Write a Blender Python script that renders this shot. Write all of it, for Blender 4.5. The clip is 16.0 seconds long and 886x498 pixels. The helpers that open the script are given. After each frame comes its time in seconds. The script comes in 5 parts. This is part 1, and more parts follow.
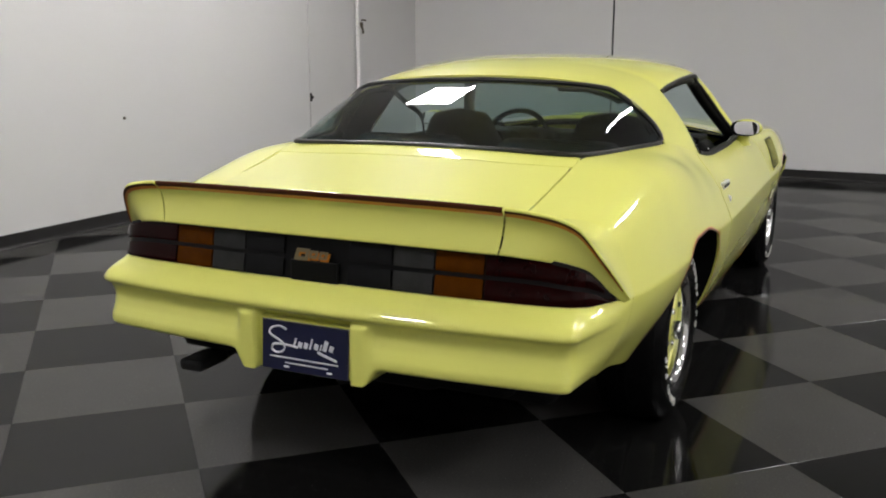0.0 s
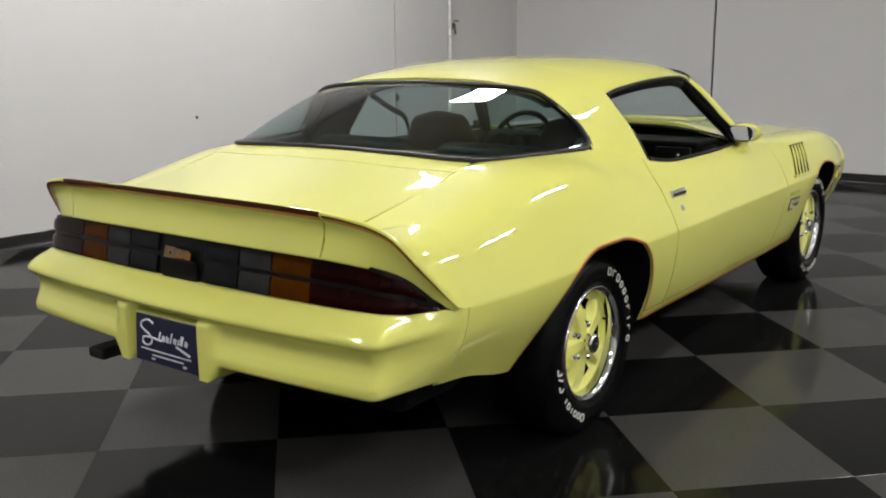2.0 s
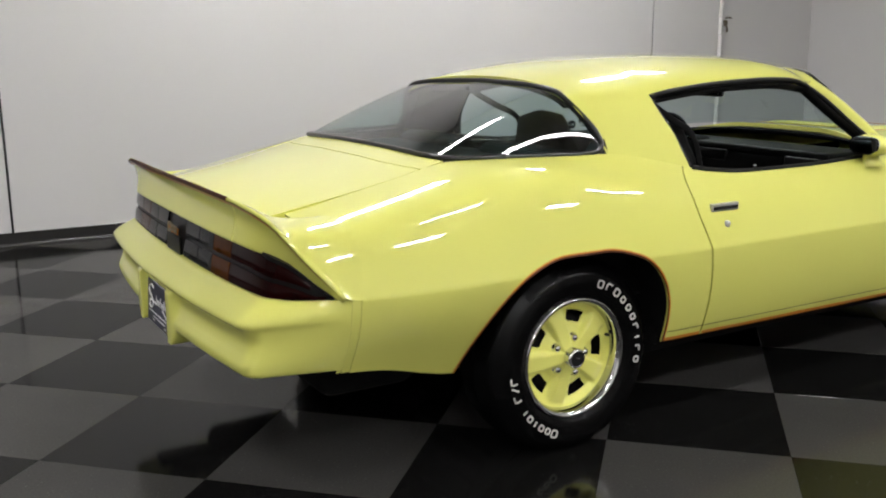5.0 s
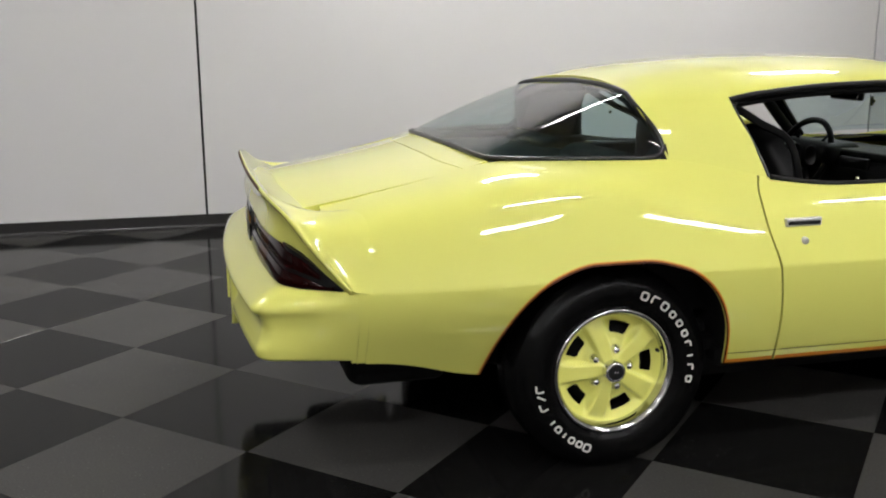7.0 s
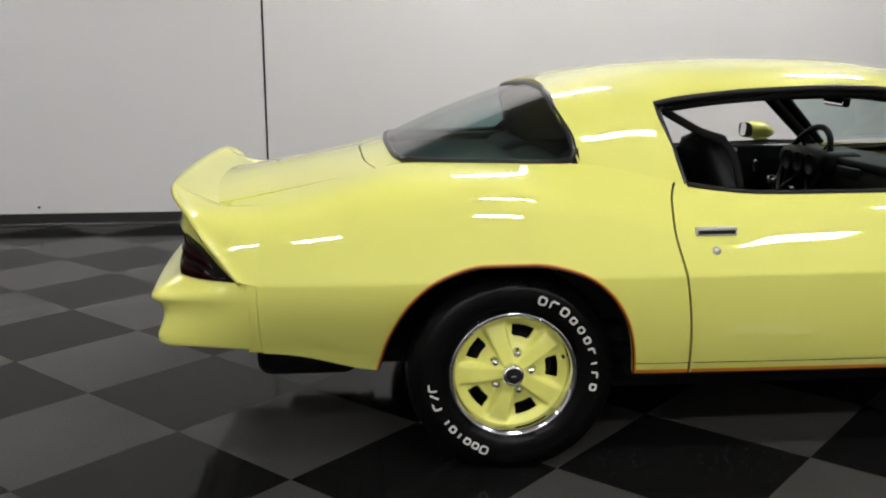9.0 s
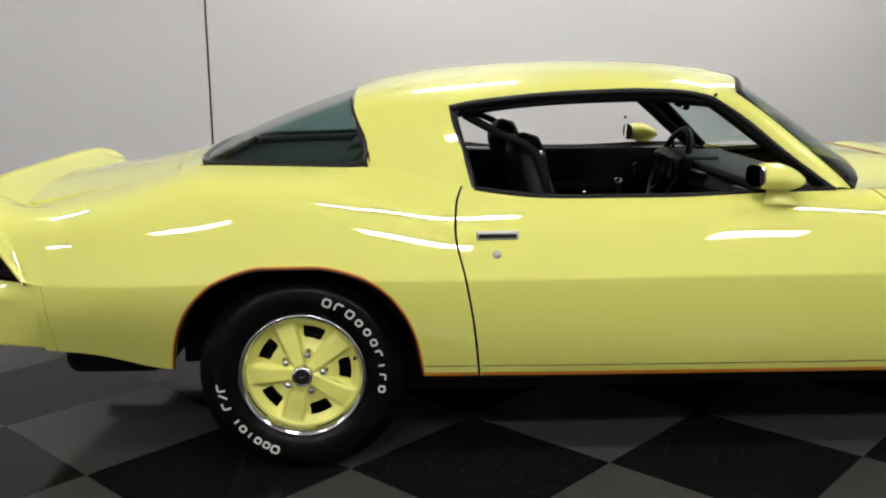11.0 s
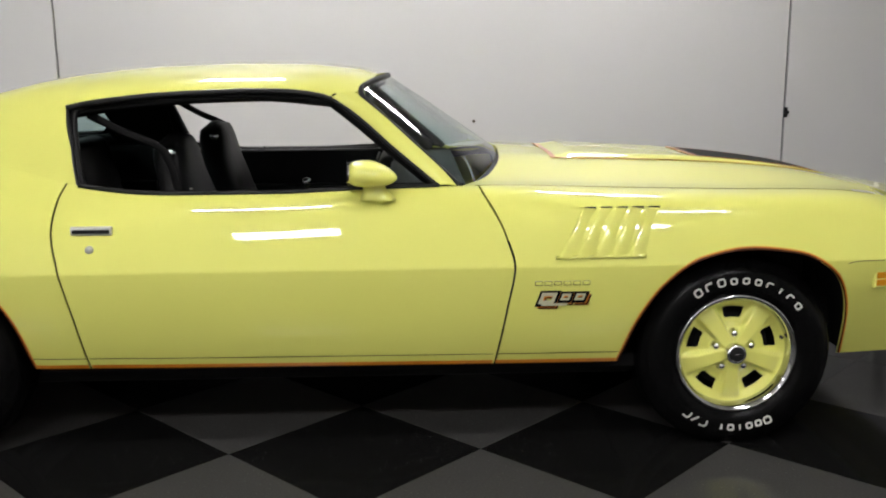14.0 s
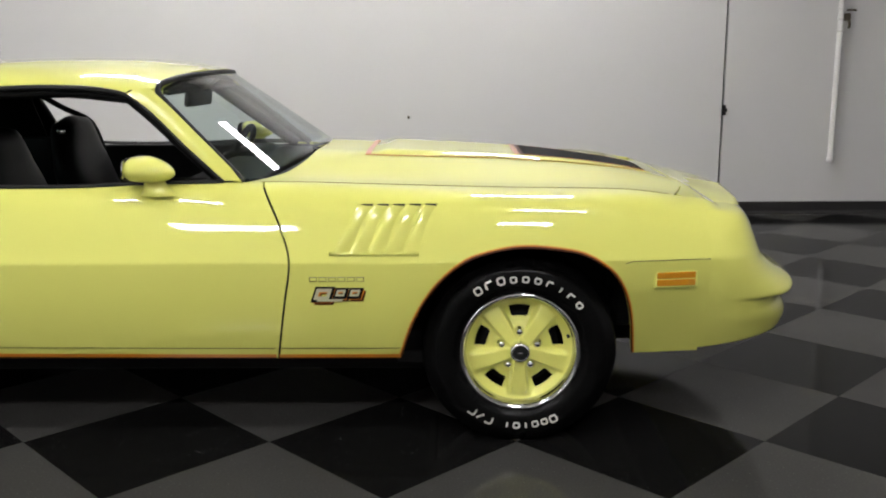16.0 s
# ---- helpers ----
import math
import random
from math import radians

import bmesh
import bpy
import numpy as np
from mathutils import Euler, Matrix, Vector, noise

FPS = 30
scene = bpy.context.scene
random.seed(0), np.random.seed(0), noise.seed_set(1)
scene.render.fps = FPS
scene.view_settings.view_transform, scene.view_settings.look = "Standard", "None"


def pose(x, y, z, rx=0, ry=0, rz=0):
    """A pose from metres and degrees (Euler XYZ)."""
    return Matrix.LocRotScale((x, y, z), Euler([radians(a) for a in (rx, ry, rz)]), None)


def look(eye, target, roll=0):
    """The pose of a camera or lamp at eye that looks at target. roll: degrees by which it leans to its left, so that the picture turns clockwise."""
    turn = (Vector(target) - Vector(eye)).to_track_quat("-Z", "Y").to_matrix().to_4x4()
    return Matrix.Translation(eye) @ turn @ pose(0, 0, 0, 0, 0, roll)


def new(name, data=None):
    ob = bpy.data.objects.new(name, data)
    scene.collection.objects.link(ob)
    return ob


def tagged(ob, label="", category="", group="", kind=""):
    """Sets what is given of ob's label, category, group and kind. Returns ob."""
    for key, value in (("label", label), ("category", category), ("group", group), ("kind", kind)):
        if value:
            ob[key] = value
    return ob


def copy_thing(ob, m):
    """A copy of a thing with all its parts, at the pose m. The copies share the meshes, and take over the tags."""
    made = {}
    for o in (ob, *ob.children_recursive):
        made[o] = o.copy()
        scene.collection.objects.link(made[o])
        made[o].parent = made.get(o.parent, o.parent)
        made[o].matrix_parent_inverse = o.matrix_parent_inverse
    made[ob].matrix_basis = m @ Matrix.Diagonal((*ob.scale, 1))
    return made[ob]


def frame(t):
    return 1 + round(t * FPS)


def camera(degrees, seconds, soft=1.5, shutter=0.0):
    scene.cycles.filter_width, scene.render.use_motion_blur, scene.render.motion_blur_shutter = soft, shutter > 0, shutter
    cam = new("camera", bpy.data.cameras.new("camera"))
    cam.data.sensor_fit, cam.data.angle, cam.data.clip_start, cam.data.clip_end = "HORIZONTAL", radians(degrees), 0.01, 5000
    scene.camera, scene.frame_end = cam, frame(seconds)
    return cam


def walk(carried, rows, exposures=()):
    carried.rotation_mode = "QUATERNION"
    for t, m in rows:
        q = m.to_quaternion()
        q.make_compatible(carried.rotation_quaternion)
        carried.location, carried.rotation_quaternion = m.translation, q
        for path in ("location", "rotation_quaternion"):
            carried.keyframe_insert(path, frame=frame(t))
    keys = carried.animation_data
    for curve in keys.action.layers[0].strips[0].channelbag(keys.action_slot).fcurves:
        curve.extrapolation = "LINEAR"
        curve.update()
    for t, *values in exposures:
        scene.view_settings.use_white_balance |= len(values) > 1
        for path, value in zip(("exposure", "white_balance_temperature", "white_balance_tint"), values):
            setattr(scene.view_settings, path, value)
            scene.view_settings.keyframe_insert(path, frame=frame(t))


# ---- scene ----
cam = camera(51.0, 16.0, soft=2.0)
PATH = [
    (0, (-3.333, -1.499, 1.328), (-1.568, -0.656, 0.911), 0.0),
    (0.5, (-3.225, -1.706, 1.329), (-1.519, -0.75, 0.914), 0.0),
    (1, (-3.108, -1.905, 1.335), (-1.441, -0.882, 0.916), -0.1),
    (1.5, (-2.981, -2.107, 1.337), (-1.36, -1.013, 0.921), -0.3),
    (2, (-2.843, -2.302, 1.34), (-1.266, -1.144, 0.922), -0.4),
    (2.5, (-2.685, -2.478, 1.337), (-1.159, -1.254, 0.921), -0.5),
    (3, (-2.535, -2.655, 1.339), (-1.08, -1.347, 0.922), -0.5),
    (3.5, (-2.386, -2.814, 1.336), (-1.021, -1.412, 0.92), -0.4),
    (4, (-2.228, -2.961, 1.335), (-0.967, -1.465, 0.919), -0.4),
    (4.5, (-2.065, -3.073, 1.332), (-0.921, -1.487, 0.916), -0.3),
    (5, (-1.897, -3.183, 1.328), (-0.894, -1.504, 0.913), -0.3),
    (5.2, (-1.829, -3.223, 1.323), (-0.88, -1.512, 0.908), -0.3),
    (7.3, (-1.136, -3.485, 1.33), (-0.7, -1.579, 0.914), -0.1),
    (7.5, (-1.052, -3.505, 1.328), (-0.657, -1.589, 0.913), -0.0),
    (8, (-0.847, -3.56, 1.321), (-0.546, -1.625, 0.912), -0.1),
    (8.2, (-0.773, -3.583, 1.32), (-0.502, -1.644, 0.913), -0.1),
    (10.3, (0.038, -3.696, 1.341), (0.136, -1.742, 0.925), -0.3),
    (10.5, (0.123, -3.701, 1.343), (0.216, -1.747, 0.925), -0.3),
    (11, (0.333, -3.729, 1.343), (0.417, -1.774, 0.929), -0.3),
    (11.5, (0.533, -3.744, 1.342), (0.613, -1.788, 0.929), -0.5),
    (12, (0.763, -3.771, 1.324), (0.842, -1.813, 0.925), -0.7),
    (12.5, (0.98, -3.792, 1.301), (1.041, -1.83, 0.917), -0.8),
    (13, (1.19, -3.824, 1.309), (1.234, -1.862, 0.922), -0.6),
    (13.5, (1.418, -3.844, 1.304), (1.461, -1.883, 0.915), -0.7),
    (14, (1.655, -3.86, 1.31), (1.716, -1.901, 0.913), -0.5),
    (14.5, (1.889, -3.879, 1.309), (1.957, -1.92, 0.909), -0.4),
    (15, (2.1, -3.896, 1.311), (2.162, -1.938, 0.908), -0.4),
    (15.5, (2.302, -3.903, 1.314), (2.337, -1.944, 0.908), -0.3),
    (16, (2.51, -3.899, 1.315), (2.492, -1.941, 0.908), -0.3),
]
walk(cam, [(t, look(eye, target, roll)) for t, eye, target, roll in PATH])

# ---- world, lights, exposure ----
world = bpy.data.worlds.new("world")
scene.world = world
world.use_nodes = True
world.node_tree.nodes["Background"].inputs[0].default_value = (0.5, 0.5, 0.5, 1)
world.node_tree.nodes["Background"].inputs[1].default_value = 0.02
scene.view_settings.exposure = 0.0
LAMP_STRENGTH = 64.0


# ---- materials ----
def material(name, colour, rough=0.5, metal=0.0, coat=0.0, coat_rough=0.03, scale=0.0, vary=0.0, fine=0.0, bump=0.0,
             bump_scale=200.0, rough_vary=0.0, spec=0.5, emit=None, strength=0.0, island=0.0):
    """A principled material with stains (scale, vary), fine grain (fine) and relief (bump)."""
    m = bpy.data.materials.new(name)
    m.use_nodes = True
    nodes, links = m.node_tree.nodes, m.node_tree.links
    p = nodes["Principled BSDF"]
    p.inputs["Base Color"].default_value = (*colour, 1)
    p.inputs["Roughness"].default_value = rough
    p.inputs["Metallic"].default_value = metal
    p.inputs["Coat Weight"].default_value = coat
    p.inputs["Coat Roughness"].default_value = coat_rough
    p.inputs["Specular IOR Level"].default_value = spec
    if emit:
        p.inputs["Emission Color"].default_value = (*emit, 1)
        p.inputs["Emission Strength"].default_value = strength
    place = nodes.new("ShaderNodeTexCoord")
    if vary or fine or rough_vary or island:
        big = nodes.new("ShaderNodeTexNoise")
        big.inputs["Scale"].default_value = scale or 3.0
        big.inputs["Detail"].default_value = 6
        small = nodes.new("ShaderNodeTexNoise")
        small.inputs["Scale"].default_value = bump_scale
        small.inputs["Detail"].default_value = 3
        for n in (big, small):
            links.new(place.outputs["Object"], n.inputs["Vector"])
        add = nodes.new("ShaderNodeMath")
        add.operation = "MULTIPLY_ADD"
        links.new(big.outputs["Fac"], add.inputs[0])
        add.inputs[1].default_value = 2 * vary
        add.inputs[2].default_value = 1 - vary
        add2 = nodes.new("ShaderNodeMath")
        add2.operation = "MULTIPLY_ADD"
        links.new(small.outputs["Fac"], add2.inputs[0])
        add2.inputs[1].default_value = 2 * fine
        links.new(add.outputs[0], add2.inputs[2])
        off = nodes.new("ShaderNodeMath")
        off.operation = "SUBTRACT"
        links.new(add2.outputs[0], off.inputs[0])
        off.inputs[1].default_value = fine
        value = off
        if island:
            info = nodes.new("ShaderNodeObjectInfo")
            each = nodes.new("ShaderNodeMath")
            each.operation = "MULTIPLY_ADD"
            links.new(info.outputs["Random"], each.inputs[0])
            each.inputs[1].default_value = island
            links.new(off.outputs[0], each.inputs[2])
            value = each
        mix = nodes.new("ShaderNodeVectorMath")
        mix.operation = "SCALE"
        mix.inputs[0].default_value = colour
        links.new(value.outputs[0], mix.inputs["Scale"])
        links.new(mix.outputs[0], p.inputs["Base Color"])
        if rough_vary:
            r = nodes.new("ShaderNodeMath")
            r.operation = "MULTIPLY_ADD"
            links.new(big.outputs["Fac"], r.inputs[0])
            r.inputs[1].default_value = rough_vary
            r.inputs[2].default_value = rough - rough_vary / 2
            links.new(r.outputs[0], p.inputs["Roughness"])
    if bump:
        grain = nodes.new("ShaderNodeTexNoise")
        grain.inputs["Scale"].default_value = bump_scale
        grain.inputs["Detail"].default_value = 4
        links.new(place.outputs["Object"], grain.inputs["Vector"])
        b = nodes.new("ShaderNodeBump")
        b.inputs["Strength"].default_value = bump
        b.inputs["Distance"].default_value = 0.002
        links.new(grain.outputs["Fac"], b.inputs["Height"])
        links.new(b.outputs["Normal"], p.inputs["Normal"])
    return m


def glass_material(name, colour, rough=0.0):
    """Thin tinted pane: clear tint with a true mirror coat by Fresnel."""
    m = bpy.data.materials.new(name)
    m.use_nodes = True
    nodes, links = m.node_tree.nodes, m.node_tree.links
    nodes.remove(nodes["Principled BSDF"])
    clear = nodes.new("ShaderNodeBsdfTransparent")
    clear.inputs[0].default_value = (*colour, 1)
    gloss = nodes.new("ShaderNodeBsdfGlossy")
    gloss.inputs["Roughness"].default_value = rough
    facing = nodes.new("ShaderNodeLayerWeight")
    facing.inputs["Blend"].default_value = 0.5
    power = nodes.new("ShaderNodeMath")
    power.operation = "POWER"
    links.new(facing.outputs["Facing"], power.inputs[0])
    power.inputs[1].default_value = 5.0
    fres = nodes.new("ShaderNodeMath")
    fres.operation = "MULTIPLY_ADD"
    links.new(power.outputs[0], fres.inputs[0])
    fres.inputs[1].default_value = 0.90
    fres.inputs[2].default_value = 0.07
    mix = nodes.new("ShaderNodeMixShader")
    links.new(fres.outputs[0], mix.inputs[0])
    links.new(clear.outputs[0], mix.inputs[1])
    links.new(gloss.outputs[0], mix.inputs[2])
    links.new(mix.outputs[0], nodes["Material Output"].inputs[0])
    return m


PAINT = material("yellow_paint", (0.715, 0.715, 0.168), 0.45, coat=1.0, coat_rough=0.015, vary=0.015, scale=2.0, spec=0.12)
PAINT_WHEEL = material("yellow_wheel_paint", (0.73, 0.725, 0.17), 0.35, coat=0.5, coat_rough=0.08, vary=0.03, scale=30)
STRIPE_ORANGE = material("orange_stripe", (0.62, 0.21, 0.012), 0.35, coat=0.8, vary=0.08, scale=20)
STRIPE_RED = material("dark_red_stripe", (0.06, 0.012, 0.003), 0.5, spec=0.2, vary=0.08, scale=20)
STRIPE_BLACK = material("black_decal", (0.004, 0.004, 0.004), 0.6, spec=0.05, vary=0.1, scale=20)
BLACK_TRIM = material("black_trim", (0.008, 0.008, 0.008), 0.5, spec=0.25, vary=0.15, scale=30, bump=0.1, bump_scale=400)
SATIN_TRIM = material("satin_dark_trim", (0.012, 0.012, 0.012), 0.3, metal=0.2, vary=0.1, scale=30)
UNDER = material("underbody_black", (0.006, 0.006, 0.006), 0.9, spec=0.1, vary=0.3, scale=12)
CHROME = material("chrome", (0.75, 0.75, 0.74), 0.12, metal=1.0, vary=0.05, scale=30)
STEEL_RING = material("trim_ring_steel", (0.55, 0.55, 0.54), 0.10, metal=1.0, vary=0.08, scale=40)
LOCK_STEEL = material("satin_lock_steel", (0.72, 0.72, 0.70), 0.38, metal=0.9, vary=0.06, scale=60)
RUBBER = material("tyre_rubber", (0.003, 0.003, 0.003), 0.20, spec=0.10, vary=0.25, scale=14, bump=0.3, bump_scale=300, rough_vary=0.15)
LETTER = material("raised_white_rubber", (0.62, 0.61, 0.56), 0.6, vary=0.12, scale=60)
VINYL = material("black_vinyl", (0.005, 0.005, 0.005), 0.45, spec=0.13, vary=0.2, scale=20, bump=0.3, bump_scale=260)
CARPET = material("black_carpet", (0.004, 0.004, 0.004), 0.95, vary=0.3, scale=60)
HEADLINER = material("black_headliner", (0.008, 0.008, 0.008), 0.9, vary=0.15, scale=30)
TAIL_BLACK = material("tail_panel_black", (0.004, 0.004, 0.004), 0.35, spec=0.2, vary=0.15, scale=30)
BADGE_METAL = material("dull_gold_badge", (0.32, 0.27, 0.16), 0.35, metal=0.7, vary=0.1, scale=60)
SMOKED = material("smoked_black_lens", (0.009, 0.009, 0.0095), 0.08, spec=0.10, vary=0.2, scale=40)
RED_LENS = material("red_lens", (0.010, 0.0006, 0.0006), 0.04, spec=0.12, vary=0.5, scale=18, bump=0.06, bump_scale=220)
AMBER_LENS = material("amber_lens", (0.060, 0.0165, 0.0005), 0.05, spec=0.06, vary=0.55, scale=16, fine=0.15, bump=0.05, bump_scale=180)
CLEAR_LENS = material("smoked_clear_lens", (0.027, 0.027, 0.027), 0.05, spec=0.06, vary=0.5, scale=16, fine=0.15, bump=0.05, bump_scale=180)
MARKER_LENS = material("amber_marker_lens", (0.55, 0.23, 0.008), 0.12, coat=1.0, vary=0.15, scale=80)
MIRROR = material("mirror_glass", (0.85, 0.85, 0.85), 0.01, metal=1.0)
NAVY = material("navy_plate", (0.006, 0.008, 0.036), 0.35, coat=0.5, vary=0.15, scale=15)
CREAM = material("cream_badge", (0.52, 0.50, 0.33), 0.4, coat=0.4, vary=0.05, scale=40)
WHITE_INK = material("white_print", (0.62, 0.63, 0.66), 0.4)
def tile_material(name, colour, mottle):
    """Polished vinyl tile: mottled matt body under a thin wax gloss that grows towards grazing view."""
    m = bpy.data.materials.new(name)
    m.use_nodes = True
    nodes, links = m.node_tree.nodes, m.node_tree.links
    nodes.remove(nodes["Principled BSDF"])
    place = nodes.new("ShaderNodeNewGeometry")
    info = nodes.new("ShaderNodeObjectInfo")

    def noise(scale, detail):
        n = nodes.new("ShaderNodeTexNoise")
        n.inputs["Scale"].default_value = scale
        n.inputs["Detail"].default_value = detail
        links.new(place.outputs["Position"], n.inputs["Vector"])
        return n.outputs["Fac"]

    def affine(source, gain, offset):
        n = nodes.new("ShaderNodeMath")
        n.operation = "MULTIPLY_ADD"
        links.new(source, n.inputs[0])
        n.inputs[1].default_value = gain
        if isinstance(offset, float):
            n.inputs[2].default_value = offset
        else:
            links.new(offset, n.inputs[2])
        return n.outputs[0]

    level = affine(noise(3.0, 5), mottle, 1 - mottle / 2)
    level = affine(noise(130.0, 4), 2.2 * mottle, level)
    level = affine(info.outputs["Random"], 0.10, level)
    level = affine(level, 1.0, -1.1 * mottle - 0.05)
    tint = nodes.new("ShaderNodeVectorMath")
    tint.operation = "SCALE"
    tint.inputs[0].default_value = colour
    links.new(level, tint.inputs["Scale"])
    matt = nodes.new("ShaderNodeBsdfDiffuse")
    matt.name = "matt"
    links.new(tint.outputs[0], matt.inputs["Color"])
    gloss = nodes.new("ShaderNodeBsdfGlossy")
    links.new(affine(noise(1.7, 5), 0.10, 0.045), gloss.inputs["Roughness"])
    wave = nodes.new("ShaderNodeBump")
    wave.inputs["Strength"].default_value = 0.05
    wave.inputs["Distance"].default_value = 0.002
    links.new(noise(24.0, 3), wave.inputs["Height"])
    links.new(wave.outputs["Normal"], gloss.inputs["Normal"])
    facing = nodes.new("ShaderNodeLayerWeight")
    facing.inputs["Blend"].default_value = 0.5
    power = nodes.new("ShaderNodeMath")
    power.operation = "POWER"
    links.new(facing.outputs["Facing"], power.inputs[0])
    power.inputs[1].default_value = 4.5
    mix = nodes.new("ShaderNodeMixShader")
    links.new(affine(power.outputs[0], 0.45, 0.024), mix.inputs[0])
    links.new(matt.outputs[0], mix.inputs[1])
    links.new(gloss.outputs[0], mix.inputs[2])
    links.new(mix.outputs[0], nodes["Material Output"].inputs[0])
    return m


GLASS = glass_material("tinted_window_glass", (0.43, 0.57, 0.565))
SCREEN_GLASS = glass_material("windscreen_glass", (0.66, 0.77, 0.76))
WALL = material("grey_wall_paint", (0.565, 0.556, 0.554), 0.62, vary=0.035, scale=0.8, fine=0.012, bump=0.25, bump_scale=90)
# paler than the seen walls, to throw more light back on the car
WALL_BOUNCE = material("pale_bounce_wall_paint", (0.74, 0.73, 0.72), 0.6, vary=0.05, scale=0.8)
CEILING = material("ceiling_paint", (0.80, 0.79, 0.78), 0.8, vary=0.04, scale=1.0)
COVE = material("dark_vinyl_skirting", (0.022, 0.021, 0.021), 0.24, vary=0.12, scale=4, rough_vary=0.1)
# darkened body yellow: the shade in the hood's edge gap as a colour
SEAM_SHADE = material("panel_gap_shadow_paint", (0.16, 0.15, 0.035), 0.6, spec=0.1)
SEAM = material("dark_joint_filler", (0.012, 0.012, 0.012), 0.7, vary=0.2, scale=8)
PIPE = material("white_painted_pipe", (0.63, 0.62, 0.605), 0.4, vary=0.06, scale=9)
BRASS = material("dull_valve_metal", (0.10, 0.085, 0.06), 0.45, metal=0.8, vary=0.3, scale=40)
TILE_DARK = tile_material("black_floor_tile", (0.0065, 0.0064, 0.0062), 0.55)
TILE_GREY = tile_material("grey_floor_tile", (0.050, 0.0485, 0.046), 0.28)


def add_specks(m, amount, scale, level):
    """Scattered pale flecks and scuffs over a tile's own colour."""
    nodes, links = m.node_tree.nodes, m.node_tree.links
    matt = nodes["matt"]
    place = nodes.new("ShaderNodeNewGeometry")
    cells = nodes.new("ShaderNodeTexVoronoi")
    cells.inputs["Scale"].default_value = scale
    links.new(place.outputs["Position"], cells.inputs["Vector"])
    near = nodes.new("ShaderNodeMapRange")
    near.inputs["From Min"].default_value = 0.20
    near.inputs["From Max"].default_value = 0.10
    links.new(cells.outputs["Distance"], near.inputs["Value"])
    pick = nodes.new("ShaderNodeSeparateColor")
    links.new(cells.outputs["Color"], pick.inputs[0])
    some = nodes.new("ShaderNodeMath")
    some.operation = "GREATER_THAN"
    links.new(pick.outputs[0], some.inputs[0])
    some.inputs[1].default_value = 1 - amount
    both = nodes.new("ShaderNodeMath")
    both.operation = "MULTIPLY"
    links.new(near.outputs[0], both.inputs[0])
    links.new(some.outputs[0], both.inputs[1])
    mix = nodes.new("ShaderNodeMix")
    mix.data_type = "RGBA"
    old = matt.inputs["Color"].links[0].from_socket
    links.new(both.outputs[0], mix.inputs["Factor"])
    links.new(old, mix.inputs["A"])
    mix.inputs["B"].default_value = (level, level * 0.97, level * 0.92, 1)
    links.new(mix.outputs["Result"], matt.inputs["Color"])


add_specks(TILE_DARK, 0.40, 58.0, 0.036)
add_specks(TILE_GREY, 0.35, 58.0, 0.078)
GROUT = material("floor_joint", (0.02, 0.02, 0.02), 0.6)
FIXTURE = material("lamp_housing", (0.7, 0.7, 0.7), 0.5)
DIFFUSER = material("lamp_diffuser", (0.8, 0.8, 0.8), 0.5, emit=(1.0, 0.985, 0.99), strength=LAMP_STRENGTH)


# ---- small building tools ----
def mesh_object(name, verts, faces, mat, parent=None, label="", smooth=True):
    """One mesh object from arrays, under a parent if there is one."""
    me = bpy.data.meshes.new(name)
    me.from_pydata([tuple(map(float, v)) for v in verts], [], [tuple(map(int, q)) for q in faces])
    me.materials.append(mat)
    me.polygons.foreach_set("use_smooth", [smooth] * len(me.polygons))
    ob = new(name, me)
    if parent:
        ob.parent = parent
    if label:
        ob["label"] = label
    return ob


def part(name, bm, mat, parent=None, label="", smooth=False):
    """Links a bmesh as one mesh object under a thing or a part."""
    me = bpy.data.meshes.new(name)
    bm.normal_update()
    bm.to_mesh(me)
    bm.free()
    me.materials.append(mat)
    me.polygons.foreach_set("use_smooth", [smooth] * len(me.polygons))
    ob = new(name, me)
    if parent:
        ob.parent = parent
    if label:
        ob["label"] = label
    return ob


def box_bm(size, at=(0, 0, 0), bevel=0.0, turn=None, segments=2):
    bm = bmesh.new()
    bmesh.ops.create_cube(bm, size=1.0)
    bmesh.ops.scale(bm, vec=size, verts=bm.verts)
    if bevel:
        bmesh.ops.bevel(bm, geom=bm.edges[:], offset=bevel, segments=segments, affect="EDGES", profile=0.5)
    if turn is not None:
        bmesh.ops.transform(bm, matrix=turn, verts=bm.verts)
    bmesh.ops.translate(bm, vec=at, verts=bm.verts)
    return bm


def spline(points, n):
    """n points along a smooth open curve through the given points (centripetal-like Catmull-Rom by chord length)."""
    p = np.array(points, float)
    d = np.r_[0, np.cumsum(np.linalg.norm(np.diff(p, axis=0), axis=1))]
    t = np.linspace(0, d[-1], n)
    return np.stack([pchip(d, p[:, k], t) for k in range(p.shape[1])], 1)


